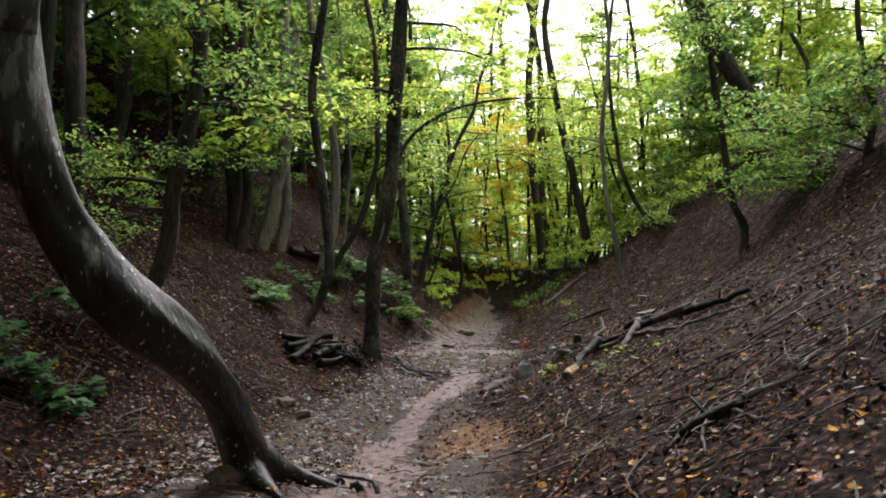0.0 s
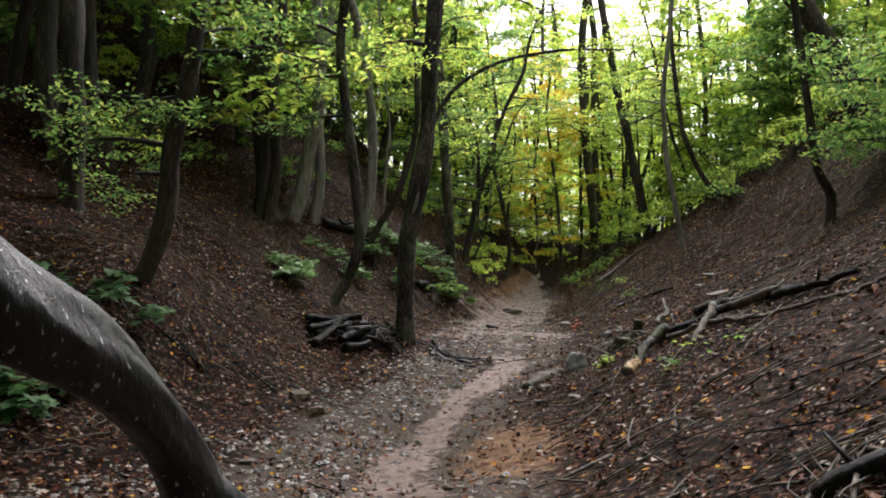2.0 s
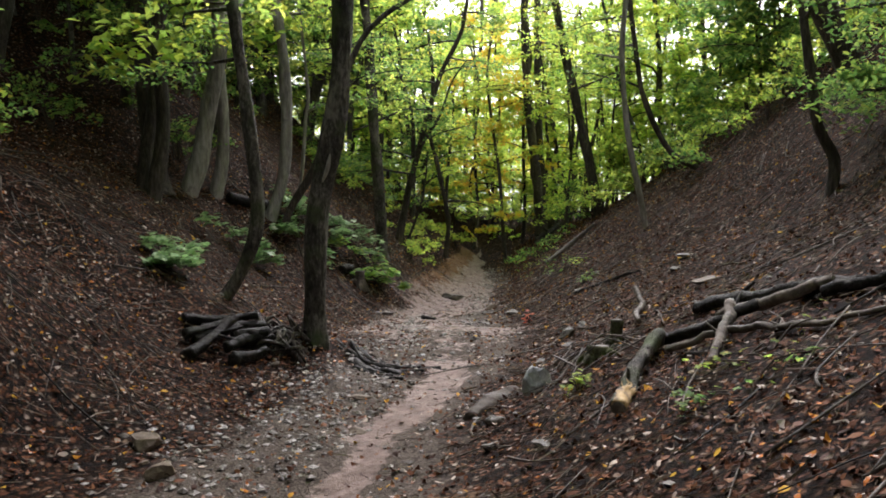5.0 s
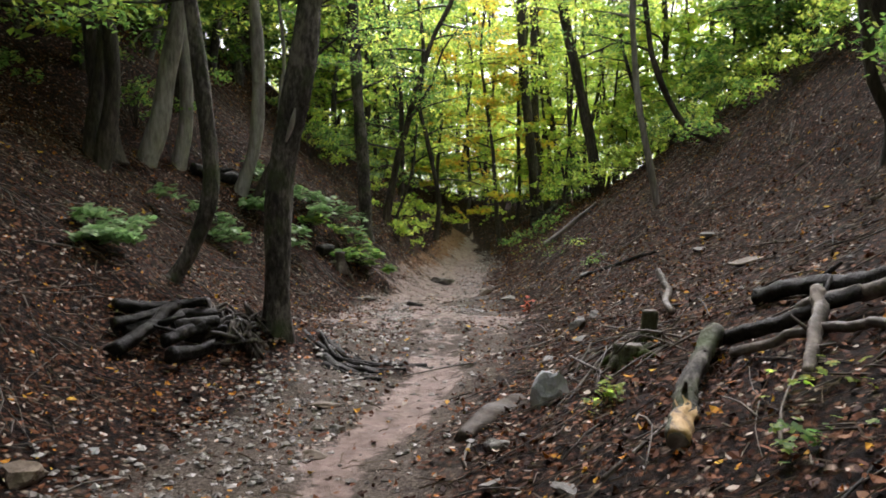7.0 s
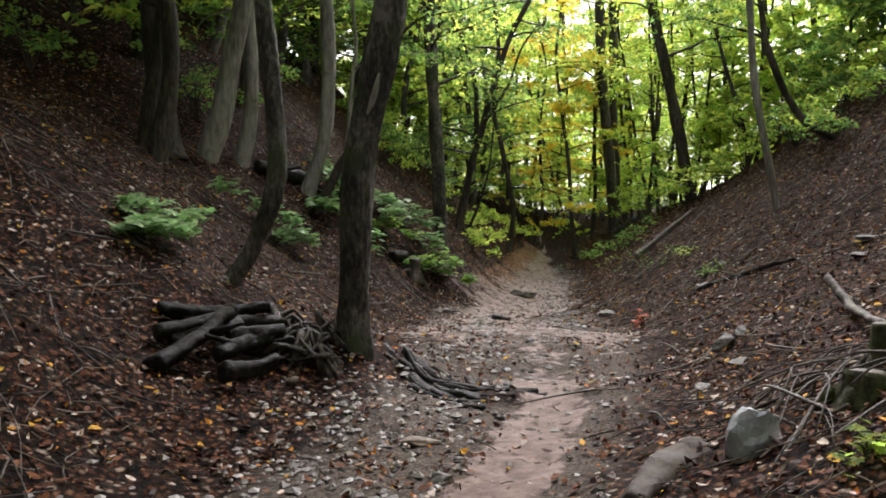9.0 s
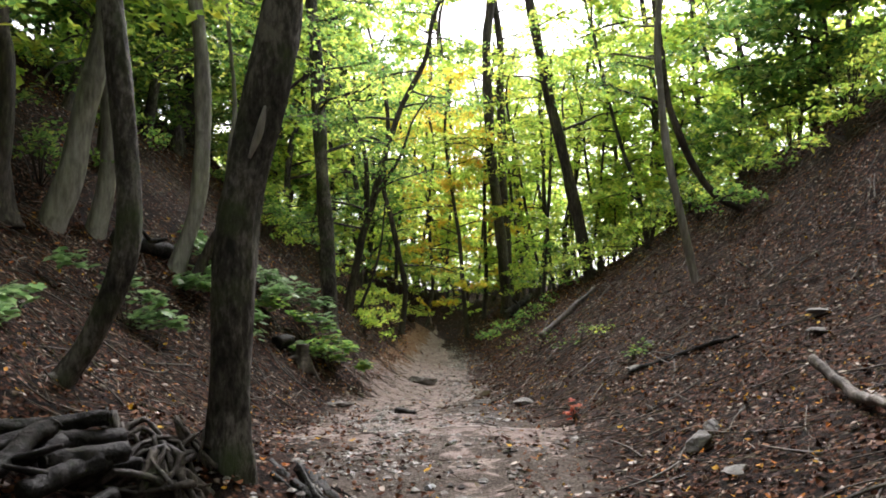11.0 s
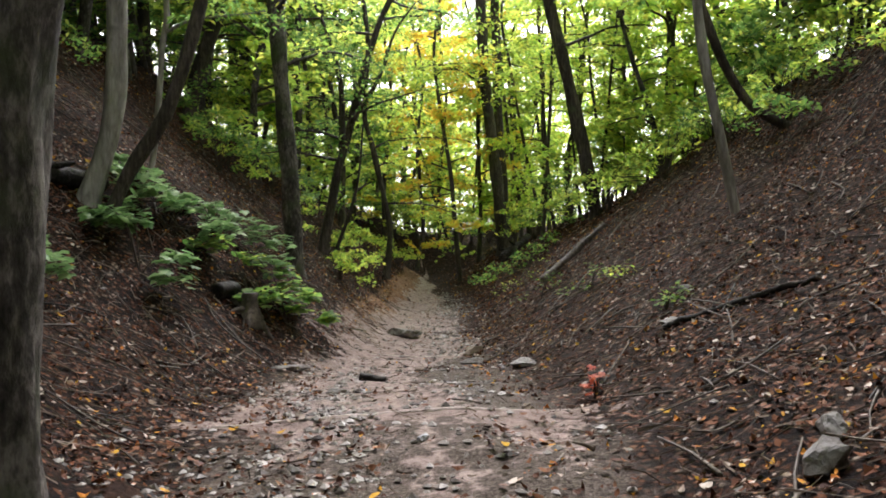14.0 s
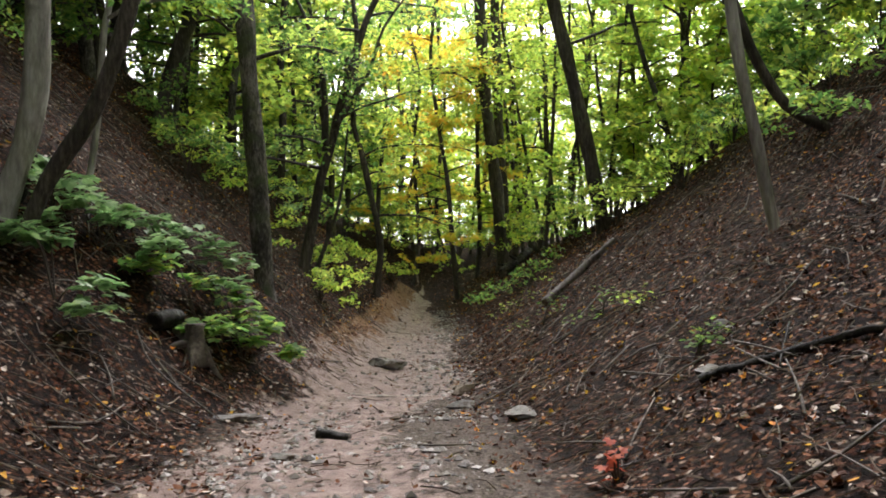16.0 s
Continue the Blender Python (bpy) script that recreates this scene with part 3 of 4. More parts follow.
# ---- the trees along the gully ----
TREES = "trees along the gully"
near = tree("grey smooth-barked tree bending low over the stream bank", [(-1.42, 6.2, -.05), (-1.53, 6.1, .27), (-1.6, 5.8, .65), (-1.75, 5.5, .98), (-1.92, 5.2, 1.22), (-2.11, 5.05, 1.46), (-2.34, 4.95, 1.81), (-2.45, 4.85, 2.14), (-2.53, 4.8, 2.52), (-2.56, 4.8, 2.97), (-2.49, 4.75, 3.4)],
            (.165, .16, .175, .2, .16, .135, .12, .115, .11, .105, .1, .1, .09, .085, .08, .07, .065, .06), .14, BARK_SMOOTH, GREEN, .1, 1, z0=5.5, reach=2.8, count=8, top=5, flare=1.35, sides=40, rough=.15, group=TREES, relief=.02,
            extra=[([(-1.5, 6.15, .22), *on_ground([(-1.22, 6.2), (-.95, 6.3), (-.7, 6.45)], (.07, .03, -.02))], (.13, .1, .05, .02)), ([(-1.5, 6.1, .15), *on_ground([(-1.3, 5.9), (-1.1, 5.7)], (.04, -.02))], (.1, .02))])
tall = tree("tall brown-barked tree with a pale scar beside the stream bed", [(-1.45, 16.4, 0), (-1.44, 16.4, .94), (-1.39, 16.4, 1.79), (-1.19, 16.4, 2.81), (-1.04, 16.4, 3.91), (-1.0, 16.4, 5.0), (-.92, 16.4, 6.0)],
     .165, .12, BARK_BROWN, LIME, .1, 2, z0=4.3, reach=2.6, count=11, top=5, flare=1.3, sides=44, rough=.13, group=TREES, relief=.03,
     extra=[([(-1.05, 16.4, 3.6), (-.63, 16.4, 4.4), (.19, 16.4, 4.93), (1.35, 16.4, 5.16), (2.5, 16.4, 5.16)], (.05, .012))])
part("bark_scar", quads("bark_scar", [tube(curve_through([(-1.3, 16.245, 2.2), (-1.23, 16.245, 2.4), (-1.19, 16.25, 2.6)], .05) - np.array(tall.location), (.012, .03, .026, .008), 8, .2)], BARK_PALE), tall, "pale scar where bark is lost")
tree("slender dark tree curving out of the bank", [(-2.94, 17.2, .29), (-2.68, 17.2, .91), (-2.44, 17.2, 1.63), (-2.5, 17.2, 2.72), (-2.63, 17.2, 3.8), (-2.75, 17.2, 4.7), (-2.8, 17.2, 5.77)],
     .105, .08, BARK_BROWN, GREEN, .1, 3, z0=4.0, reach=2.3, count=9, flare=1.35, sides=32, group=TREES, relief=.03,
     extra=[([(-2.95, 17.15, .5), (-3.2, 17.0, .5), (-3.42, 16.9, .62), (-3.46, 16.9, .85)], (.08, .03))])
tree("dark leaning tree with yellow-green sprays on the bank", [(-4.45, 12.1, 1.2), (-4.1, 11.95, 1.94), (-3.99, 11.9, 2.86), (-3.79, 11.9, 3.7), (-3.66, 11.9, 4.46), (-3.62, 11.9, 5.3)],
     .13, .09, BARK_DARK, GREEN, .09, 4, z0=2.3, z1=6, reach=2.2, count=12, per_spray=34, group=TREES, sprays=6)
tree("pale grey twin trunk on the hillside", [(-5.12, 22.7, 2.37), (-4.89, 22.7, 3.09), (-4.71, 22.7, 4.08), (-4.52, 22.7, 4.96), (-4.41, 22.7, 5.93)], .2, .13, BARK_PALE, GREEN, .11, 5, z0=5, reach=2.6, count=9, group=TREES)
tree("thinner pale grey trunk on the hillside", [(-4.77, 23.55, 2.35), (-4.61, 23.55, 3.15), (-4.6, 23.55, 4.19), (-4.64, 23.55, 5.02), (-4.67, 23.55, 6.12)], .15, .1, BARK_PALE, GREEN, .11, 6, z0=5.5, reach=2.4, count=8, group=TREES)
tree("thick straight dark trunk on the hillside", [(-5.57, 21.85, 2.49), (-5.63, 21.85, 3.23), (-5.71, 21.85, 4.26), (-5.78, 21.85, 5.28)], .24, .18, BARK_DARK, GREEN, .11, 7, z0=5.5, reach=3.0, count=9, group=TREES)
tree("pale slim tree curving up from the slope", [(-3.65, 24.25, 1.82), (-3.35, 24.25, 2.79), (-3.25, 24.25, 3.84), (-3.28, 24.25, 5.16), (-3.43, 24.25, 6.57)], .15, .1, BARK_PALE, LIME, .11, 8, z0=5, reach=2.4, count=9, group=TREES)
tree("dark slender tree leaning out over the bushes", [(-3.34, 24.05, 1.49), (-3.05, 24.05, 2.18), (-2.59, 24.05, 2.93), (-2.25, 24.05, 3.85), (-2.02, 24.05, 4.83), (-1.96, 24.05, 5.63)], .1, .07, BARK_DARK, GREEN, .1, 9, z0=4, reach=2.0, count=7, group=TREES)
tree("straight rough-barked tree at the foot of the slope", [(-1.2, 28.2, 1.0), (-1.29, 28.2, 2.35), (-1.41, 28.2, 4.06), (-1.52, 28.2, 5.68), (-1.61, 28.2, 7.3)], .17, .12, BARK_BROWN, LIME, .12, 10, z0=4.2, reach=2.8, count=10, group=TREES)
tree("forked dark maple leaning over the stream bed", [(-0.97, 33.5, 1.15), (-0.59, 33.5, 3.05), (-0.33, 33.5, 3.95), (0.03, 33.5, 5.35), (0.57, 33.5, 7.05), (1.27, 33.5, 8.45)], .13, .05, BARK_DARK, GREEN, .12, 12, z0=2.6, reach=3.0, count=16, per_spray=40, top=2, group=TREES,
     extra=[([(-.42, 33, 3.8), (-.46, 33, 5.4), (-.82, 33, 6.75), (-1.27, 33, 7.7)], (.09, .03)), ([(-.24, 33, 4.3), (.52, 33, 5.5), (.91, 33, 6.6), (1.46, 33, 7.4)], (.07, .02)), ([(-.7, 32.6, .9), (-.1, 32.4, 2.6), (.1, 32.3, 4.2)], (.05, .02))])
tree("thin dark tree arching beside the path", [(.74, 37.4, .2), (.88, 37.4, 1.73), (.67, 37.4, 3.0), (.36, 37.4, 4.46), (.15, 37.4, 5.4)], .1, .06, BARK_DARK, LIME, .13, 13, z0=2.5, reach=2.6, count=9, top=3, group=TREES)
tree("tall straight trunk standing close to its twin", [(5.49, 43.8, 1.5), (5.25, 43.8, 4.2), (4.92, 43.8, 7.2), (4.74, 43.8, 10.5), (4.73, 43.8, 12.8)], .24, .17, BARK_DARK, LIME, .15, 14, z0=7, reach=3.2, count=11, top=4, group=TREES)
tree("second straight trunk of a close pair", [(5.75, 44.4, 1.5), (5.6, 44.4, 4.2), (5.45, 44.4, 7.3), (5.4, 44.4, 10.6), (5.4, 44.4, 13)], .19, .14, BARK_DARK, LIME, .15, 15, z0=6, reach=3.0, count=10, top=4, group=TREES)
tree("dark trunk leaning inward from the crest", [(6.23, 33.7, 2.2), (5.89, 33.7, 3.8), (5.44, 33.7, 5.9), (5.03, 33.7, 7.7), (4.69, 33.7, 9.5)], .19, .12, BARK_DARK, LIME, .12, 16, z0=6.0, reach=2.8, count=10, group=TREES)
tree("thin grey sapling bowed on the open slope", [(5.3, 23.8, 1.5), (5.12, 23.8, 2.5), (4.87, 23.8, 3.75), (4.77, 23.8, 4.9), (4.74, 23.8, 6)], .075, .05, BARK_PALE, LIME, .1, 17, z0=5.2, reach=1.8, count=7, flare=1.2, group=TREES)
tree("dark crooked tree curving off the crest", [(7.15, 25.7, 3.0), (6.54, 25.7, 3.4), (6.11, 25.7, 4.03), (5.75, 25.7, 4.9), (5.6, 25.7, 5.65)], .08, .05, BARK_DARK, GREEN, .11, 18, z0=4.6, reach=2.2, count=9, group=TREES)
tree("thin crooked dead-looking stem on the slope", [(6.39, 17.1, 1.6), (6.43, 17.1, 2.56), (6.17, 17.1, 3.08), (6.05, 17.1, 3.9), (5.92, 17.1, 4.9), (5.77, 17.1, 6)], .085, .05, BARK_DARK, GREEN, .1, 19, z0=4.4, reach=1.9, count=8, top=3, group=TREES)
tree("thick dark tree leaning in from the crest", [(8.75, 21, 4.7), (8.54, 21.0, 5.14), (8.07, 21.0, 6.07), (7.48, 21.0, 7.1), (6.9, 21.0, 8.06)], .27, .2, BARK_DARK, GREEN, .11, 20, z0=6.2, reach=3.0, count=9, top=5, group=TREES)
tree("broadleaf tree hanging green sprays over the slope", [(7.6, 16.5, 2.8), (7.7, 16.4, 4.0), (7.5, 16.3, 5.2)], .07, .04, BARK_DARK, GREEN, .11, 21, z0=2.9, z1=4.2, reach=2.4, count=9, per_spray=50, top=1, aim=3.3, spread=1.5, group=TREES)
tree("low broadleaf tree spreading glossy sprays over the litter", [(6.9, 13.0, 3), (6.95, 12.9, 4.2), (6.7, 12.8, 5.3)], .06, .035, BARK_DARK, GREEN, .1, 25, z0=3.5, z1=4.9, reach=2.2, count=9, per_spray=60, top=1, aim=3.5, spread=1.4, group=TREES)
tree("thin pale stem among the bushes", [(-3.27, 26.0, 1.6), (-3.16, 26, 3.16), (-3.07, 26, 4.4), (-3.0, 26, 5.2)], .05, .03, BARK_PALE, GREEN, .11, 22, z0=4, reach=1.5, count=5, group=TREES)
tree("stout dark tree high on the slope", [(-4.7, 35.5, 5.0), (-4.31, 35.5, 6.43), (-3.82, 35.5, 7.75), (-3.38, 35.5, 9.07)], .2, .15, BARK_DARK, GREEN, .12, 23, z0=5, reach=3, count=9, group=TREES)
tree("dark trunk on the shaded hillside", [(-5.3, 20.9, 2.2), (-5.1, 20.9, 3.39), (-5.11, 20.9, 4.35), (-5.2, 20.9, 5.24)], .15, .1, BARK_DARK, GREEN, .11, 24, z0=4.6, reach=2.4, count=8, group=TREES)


# ---- the woods around: a few grown kinds, repeated ----
def woodland():
    g = np.random.default_rng(5)
    kinds = []
    for k, (mat, bark, z0, n) in enumerate(((GREEN, BARK_DARK, 1.6, 18), (LIME, BARK_DARK, 1.6, 18), (GREEN, BARK_BROWN, 1.3, 18), (LIME, BARK_BROWN, 1.2, 19), (AMBER, BARK_DARK, 1.6, 16))):
        bend = g.normal(0, .35, (4, 2))
        spine = [(bend[:q, 0].sum() * .7, bend[:q, 1].sum() * .7, z) for q, z in enumerate((0, 2.5, 5, 8))]
        ob = tree("slim woodland tree with layered green foliage" if k < 4 else "slim woodland tree turning yellow and orange", [(x, y, z) for x, y, z in spine], .12, .06, bark, mat, .25, 40 + k, z0=z0, reach=3.0, count=n,
                  per_spray=24, top=4, sides=7, sprays=6, boughs=False, group="woodland trees", sink=.6)
        kinds.append(ob)
    for k, mat in enumerate((LIME, GREEN)):
        kinds.append(tree("bushy young tree leafy down to the ground", [(0, 0, 0), (.1, .05, .8), (.15, -.1, 1.8), (.3, 0, 2.8)], .045, .02, BARK_DARK, mat, .19, 60 + k, z0=.35, reach=1.6, count=20, per_spray=22, top=1.2, sides=6,
                          sprays=6, group="young trees", sink=.4, boughs=False))
    spots = [(3.7, 43.2, 4, .85), (2.3, 47, 3, .8), (4.9, 46.6, 4, .9)]

    def add(count, x0, x1, y0, y1, keep, kinds_here, big=(.8, 1.25), gap=1.6):
        tries = 0
        while count and tries < 4000:
            tries += 1
            x, y = g.uniform(x0, x1), g.uniform(y0, y1)
            if keep(x, y) and all((x - a) ** 2 + (y - b) ** 2 > gap * gap for a, b, *_ in spots):
                spots.append((x, y, kinds_here[g.integers(len(kinds_here))], g.uniform(*big)))
                count -= 1

    left_of = lambda d: (lambda x, y: x < along(LEFT_TOE, y) - d)
    right_of = lambda d: (lambda x, y: x > along(CREST, y) + d)
    add(44, -18, -5, 9, 50, left_of(3.6), (0, 0, 2, 2, 1), (.85, 1.35))
    add(15, -28, -14, 6, 56, left_of(9), (0, 2), (1, 1.6), 2.5)
    add(10, 6.5, 13, 18, 40, right_of(.3), (1, 3), (.7, 1.05), 1.6)
    add(16, 10, 26, 18, 62, right_of(3), (1, 3), (.8, 1.2), 2.5)
    add(8, 4.8, 9, 36, 50, lambda x, y: True, (1, 3), (.7, 1.0), 1.0)
    add(9, -5, 12, 51, 64, lambda x, y: True, (1, 3, 3), (.75, 1.1), 1.6)
    add(2, 1, 5, 46, 52, lambda x, y: True, (4,), (.75, .95), 1.2)
    add(10, -14, 24, 66, 95, lambda x, y: True, (1, 3, 0), (.9, 1.4), 2.5)
    add(7, -4, 1, 38, 50, left_of(.8), (0, 1, 3), (.7, 1), 1.0)
    # unseen trees behind the start, added to balance the light
    add(14, -14, 14, -22, -4, lambda x, y: abs(x) > 3, (0, 2, 1), (1, 1.3), 3)
    add(6, 5, 11, 23, 36, lambda x, y: -1.2 < x - along(CREST, y) < .8, (1, 3), (.38, .62), .9)
    add(15, -14, -4, 8, 44, lambda x, y: x < along(LEFT_TOE, y) - (6.4 if 13 < y < 38 else 2.8), (0, 2, 3, 1), (.3, .6), 1.0)
    add(8, -12, -4.5, 27, 42, left_of(6), (0, 2), (.8, 1.3), 1.2)
    # trees beside and behind the start, mostly unseen, added to darken it
    add(9, 7.5, 13, -3, 14, lambda x, y: True, (0, 1, 2), (.9, 1.3), 2)
    add(8, -12, -6.5, -4, 4, lambda x, y: True, (0, 2), (.9, 1.3), 1.8)
    add(8, -9, 9, -6, -2.5, lambda x, y: abs(x) > 2.2, (0, 2), (1, 1.3), 2)
    add(8, 5, 13, 23, 36, lambda x, y: -.4 < x - along(CREST, y) < 2.6, (5, 5, 6), (.7, 1.25), .8)
    add(4, -4, 9, 51, 60, lambda x, y: True, (5,), (.8, 1.3), 1.4)
    add(8, -12, -3, 26, 46, left_of(6), (6, 5), (.7, 1.2), 1.0)
    add(4, 0, 7, 52, 62, lambda x, y: True, (5,), (1, 1.5), 1.4)
    add(3, -1, 7, 58, 74, lambda x, y: True, (1, 3), (1.4, 1.9), 2)
    add(16, -9, 0, 35, 52, left_of(2.6), (0, 1, 2, 3), (.8, 1.25), 1.3)
    add(7, -12, -5, 24, 38, left_of(5), (1, 2, 3), (1, 1.5), 1.8)
    add(5, 11.8, 16, 17, 27, lambda x, y: True, (1, 3), (.75, 1.1), 1.6)
    used = set()
    for x, y, k, s in spots:
        p = spot(x, y, -.05)
        m = pose(p.x, p.y, p.z, g.normal(0, 4), g.normal(0, 4), g.uniform(0, 360)) @ Matrix.Scale(s, 4)
        if k not in used:
            used.add(k)
            kinds[k].matrix_basis = m
        else:
            keep = kinds[k].scale.copy()
            kinds[k].scale = (1, 1, 1)
            copy_thing(kinds[k], m)
            kinds[k].scale = keep


woodland()


def shade_trees():
    """Tall trees back from the path, many unseen, added so their crowns shade it."""
    g = np.random.default_rng(9)
    first = tree("tall dark forest tree with a high spreading crown, added to shade the gully", [(-6.2, 3, 0), (-6.0, 3.1, 3), (-6.1, 3, 6), (-5.9, 3, 8.5)], .2, .13, BARK_DARK, GREEN, .2, 90, z0=float(ground(-6.2, 3)) + 5.6, reach=5.0, count=16, per_spray=34, sprays=9, top=4,
                 group="tall forest trees", boughs=False)
    for x, y in ((-5.4, -1.5), (-7.2, 7.5), (5.8, 2.5), (6.4, 6.8), (5.2, -2), (8.2, 10.8), (-6.8, 11.5), (0.8, -5), (-2.6, -4), (10.5, 13.5), (-7.8, 16), (-1.8, -9), (-9, 22), (-8.8, 29), (-11, 34), (-13, 27), (-10, 41), (-7.5, 33), (-6.5, 38.5), (-5.6, 43), (-4.9, 2.6), (-6.6, 14.2), (-6.4, 9.2), (-5.8, 5.4)):
        p = spot(x, y, -.1)
        copy_thing(first, pose(p.x, p.y, p.z, 0, 0, g.uniform(0, 360)))


shade_trees()


def slender_stems():
    """Thin dark stems slanting together on the low end of the crest."""
    g = np.random.default_rng(31)
    first = tree("slender dark stem slanting up to a thin crown", [(6.4, 39, 0), (6.3, 39, 2.4), (6.1, 39, 5), (6.0, 39, 7.5)], .06, .035, BARK_DARK, LIME, .16, 95, z0=float(ground(6.4, 39)) + 4.2, reach=1.9, count=9, per_spray=20, sprays=5, top=2.5,
                 group="slender stems", boughs=False, sides=7)
    for x, y in ((5.6, 37.5), (6.8, 37.2), (6.2, 41), (7.2, 40.2), (6.9, 42.6), (7.8, 43.5), (5.9, 46), (7.2, 46.5), (8.3, 46), (8.0, 39), (6.7, 35.6), (4.2, 49.5), (5.2, 51)):
        p = spot(x, y, -.1)
        copy_thing(first, pose(p.x, p.y, p.z, g.normal(0, 5), g.normal(-5, 6), g.uniform(0, 360)) @ Matrix.Scale(g.uniform(.8, 1.2), 4))


slender_stems()


def far_woods():
    """The sunlit woods beyond the gully, too far off to tell tree from tree."""
    g = np.random.default_rng(63)
    n = 1100
    x = np.concatenate([g.uniform(-16, 16, n // 2), g.uniform(12, 32, n - n // 2)])
    y = np.concatenate([g.uniform(62, 98, n // 2), g.uniform(28, 70, n - n // 2)])
    mid = np.stack([x, y, ground(x, y) + .3 + 13 * g.uniform(0, 1, n) ** 1.5], -1)
    at = np.repeat(mid, 42, 0) + g.normal(0, 1, (n * 42, 3)) * [1.3, 1.3, .5]
    at[:, 2] = np.maximum(at[:, 2], ground(at[:, 0], at[:, 1]) + .1)
    tagged(new("far_woods", leaves("far_woods", at, LIME, .34, g=g)), "hazy yellow-green woods beyond the gully", "woods", kind="stuff")


far_woods()

# ---- undergrowth ----
UNDER = "undergrowth along the gully"
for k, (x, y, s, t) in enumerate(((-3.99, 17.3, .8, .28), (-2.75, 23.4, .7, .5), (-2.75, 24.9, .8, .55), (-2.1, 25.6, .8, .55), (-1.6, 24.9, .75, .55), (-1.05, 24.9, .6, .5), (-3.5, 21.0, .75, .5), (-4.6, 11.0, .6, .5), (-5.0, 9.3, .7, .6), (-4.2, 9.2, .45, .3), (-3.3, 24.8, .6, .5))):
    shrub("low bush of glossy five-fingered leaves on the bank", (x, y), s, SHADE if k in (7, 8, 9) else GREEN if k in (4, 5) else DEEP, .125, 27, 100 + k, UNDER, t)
for k, (x, y, s, t) in enumerate(((-.6, 34.5, 1.0, 1.0), (.1, 37.5, .8, .9), (-.5, 31.5, .7, .7), (1.3, 42.5, .8, .8), (-1.9, 36.5, 1.1, 1.2))):
    shrub("leafy bright green bush beside the path", (x, y), s, LIME, .12, 42, 120 + k, UNDER, t, False)
for k, (x, y, s, t) in enumerate(((3.6, 25.2, .45, .25), (4.0, 24.7, .4, .22), (3.3, 27.5, .5, .3), (2.7, 10.6, .4, .05), (2.4, 10.2, .35, .05), (1.6, 12.2, .12, .12), (3.4, 21.6, .2, .2), (3.6, 31.5, .6, .35))):
    shrub("sparse pale green seedlings on the leaf litter", (x, y), s, LIME if k % 2 else GREEN, .045, 14, 140 + k, UNDER, t)
for k, (x, y) in enumerate(((-1.5, 48.5), (.2, 49.5), (1.6, 50), (3.2, 50.8), (4.6, 50.5), (-3, 47), (2.4, 52.5))):
    shrub("dense yellow-green thicket closing the end of the gully", (x, y), 1.2, (LIME, GREEN)[k % 2], .16, 60, 500 + k, "thicket", 1.6, False)
g_crest = np.random.default_rng(77)
for k in range(24):
    y = 13.5 + k * .95 + g_crest.uniform(-.4, .4)
    x = float(along(CREST, y)) - g_crest.uniform(.3, 3.2)
    shrub("bright green bush along the crest of the slope", (x, y), g_crest.uniform(.7, 1.3), (LIME, GREEN, LIME)[k % 3], .12, 30, 200 + k, "bushes on the crest", g_crest.uniform(.5, 1.3), False)
for k in range(16):
    y = 22 + k * 1.8 + g_crest.uniform(-.5, .5)
    x = float(along(CREST, y)) + g_crest.uniform(-1.0, .2)
    shrub("sparse sunlit bush behind the crest", (x, y), g_crest.uniform(.9, 1.3), (LIME, LIME, GREEN)[k % 3], .15, 24, 600 + k, "bushes on the crest", g_crest.uniform(1.0, 1.9), False)
for k in range(26):
    y = 8 + k * 1.3 + g_crest.uniform(-.6, .6)
    x = float(along(LEFT_TOE, y)) - g_crest.uniform(3.5, 9)
    shrub("green undergrowth bush on the shaded hillside", (x, y), g_crest.uniform(.6, 1.2), (GREEN, DEEP, GREEN, LIME)[k % 4], .12, 40, 300 + k, "bushes on the hillside", g_crest.uniform(.5, 1.3), False)
shrub("small red-leaved seedling at the edge of the bed", (2.05, 19.7), .08, RED, .065, 4, 400, UNDER, .2)

# ---- fallen wood ----
PILE = "logs stacked beside the tall tree"
for k, (r, *line) in enumerate(((.075, (-3.1, 15.6, .2), (-2.69, 15.8, .28), (-2.2, 16.0, .34)), (.085, (-2.76, 14.7, -.02), (-2.6, 15.1, .13), (-2.42, 15.6, .35)), (.085, (-2.28, 14.9, -.1), (-2.1, 15.1, -.08), (-1.94, 15.3, -.05)), (.08, (-2.4, 15.15, .0), (-2.28, 15.4, .05), (-2.1, 15.65, .12)),
                                (.07, (-2.5, 15.7, .22), (-2.1, 16.05, .2)), (.07, (-2.4, 15.4, .16), (-2.0, 15.75, .15)), (.07, (-2.85, 15.25, .12), (-2.4, 15.75, .22)), (.075, (-2.94, 15.2, .2), (-2.76, 15.4, .22), (-2.5, 15.65, .26)), (.07, (-2.3, 15.6, .02), (-1.95, 15.9, .02)))):
    log("cut_log", "short blackened log in a wet jumbled stack", [(x, y, max(z, float(ground(x, y)) + r * .6)) for x, y, z in line], r, r * .85, DEADWOOD, seed=k + 1, group=PILE, end=DEADWOOD, rough=.2, stubs=k % 2)
HEAP = "fallen wood on the slope"
log("broken_branch", "broken branch stripped to yellow wood at one end", on_ground([(1.66, 10.8), (1.86, 11.3), (2.1, 11.8), (2.35, 12.2)], (.06, .1, .12, .14)), .055, .075, BARK_BROWN, end=DRYWOOD, seed=20, rough=.22, bare=.42, group=HEAP, stubs=2)
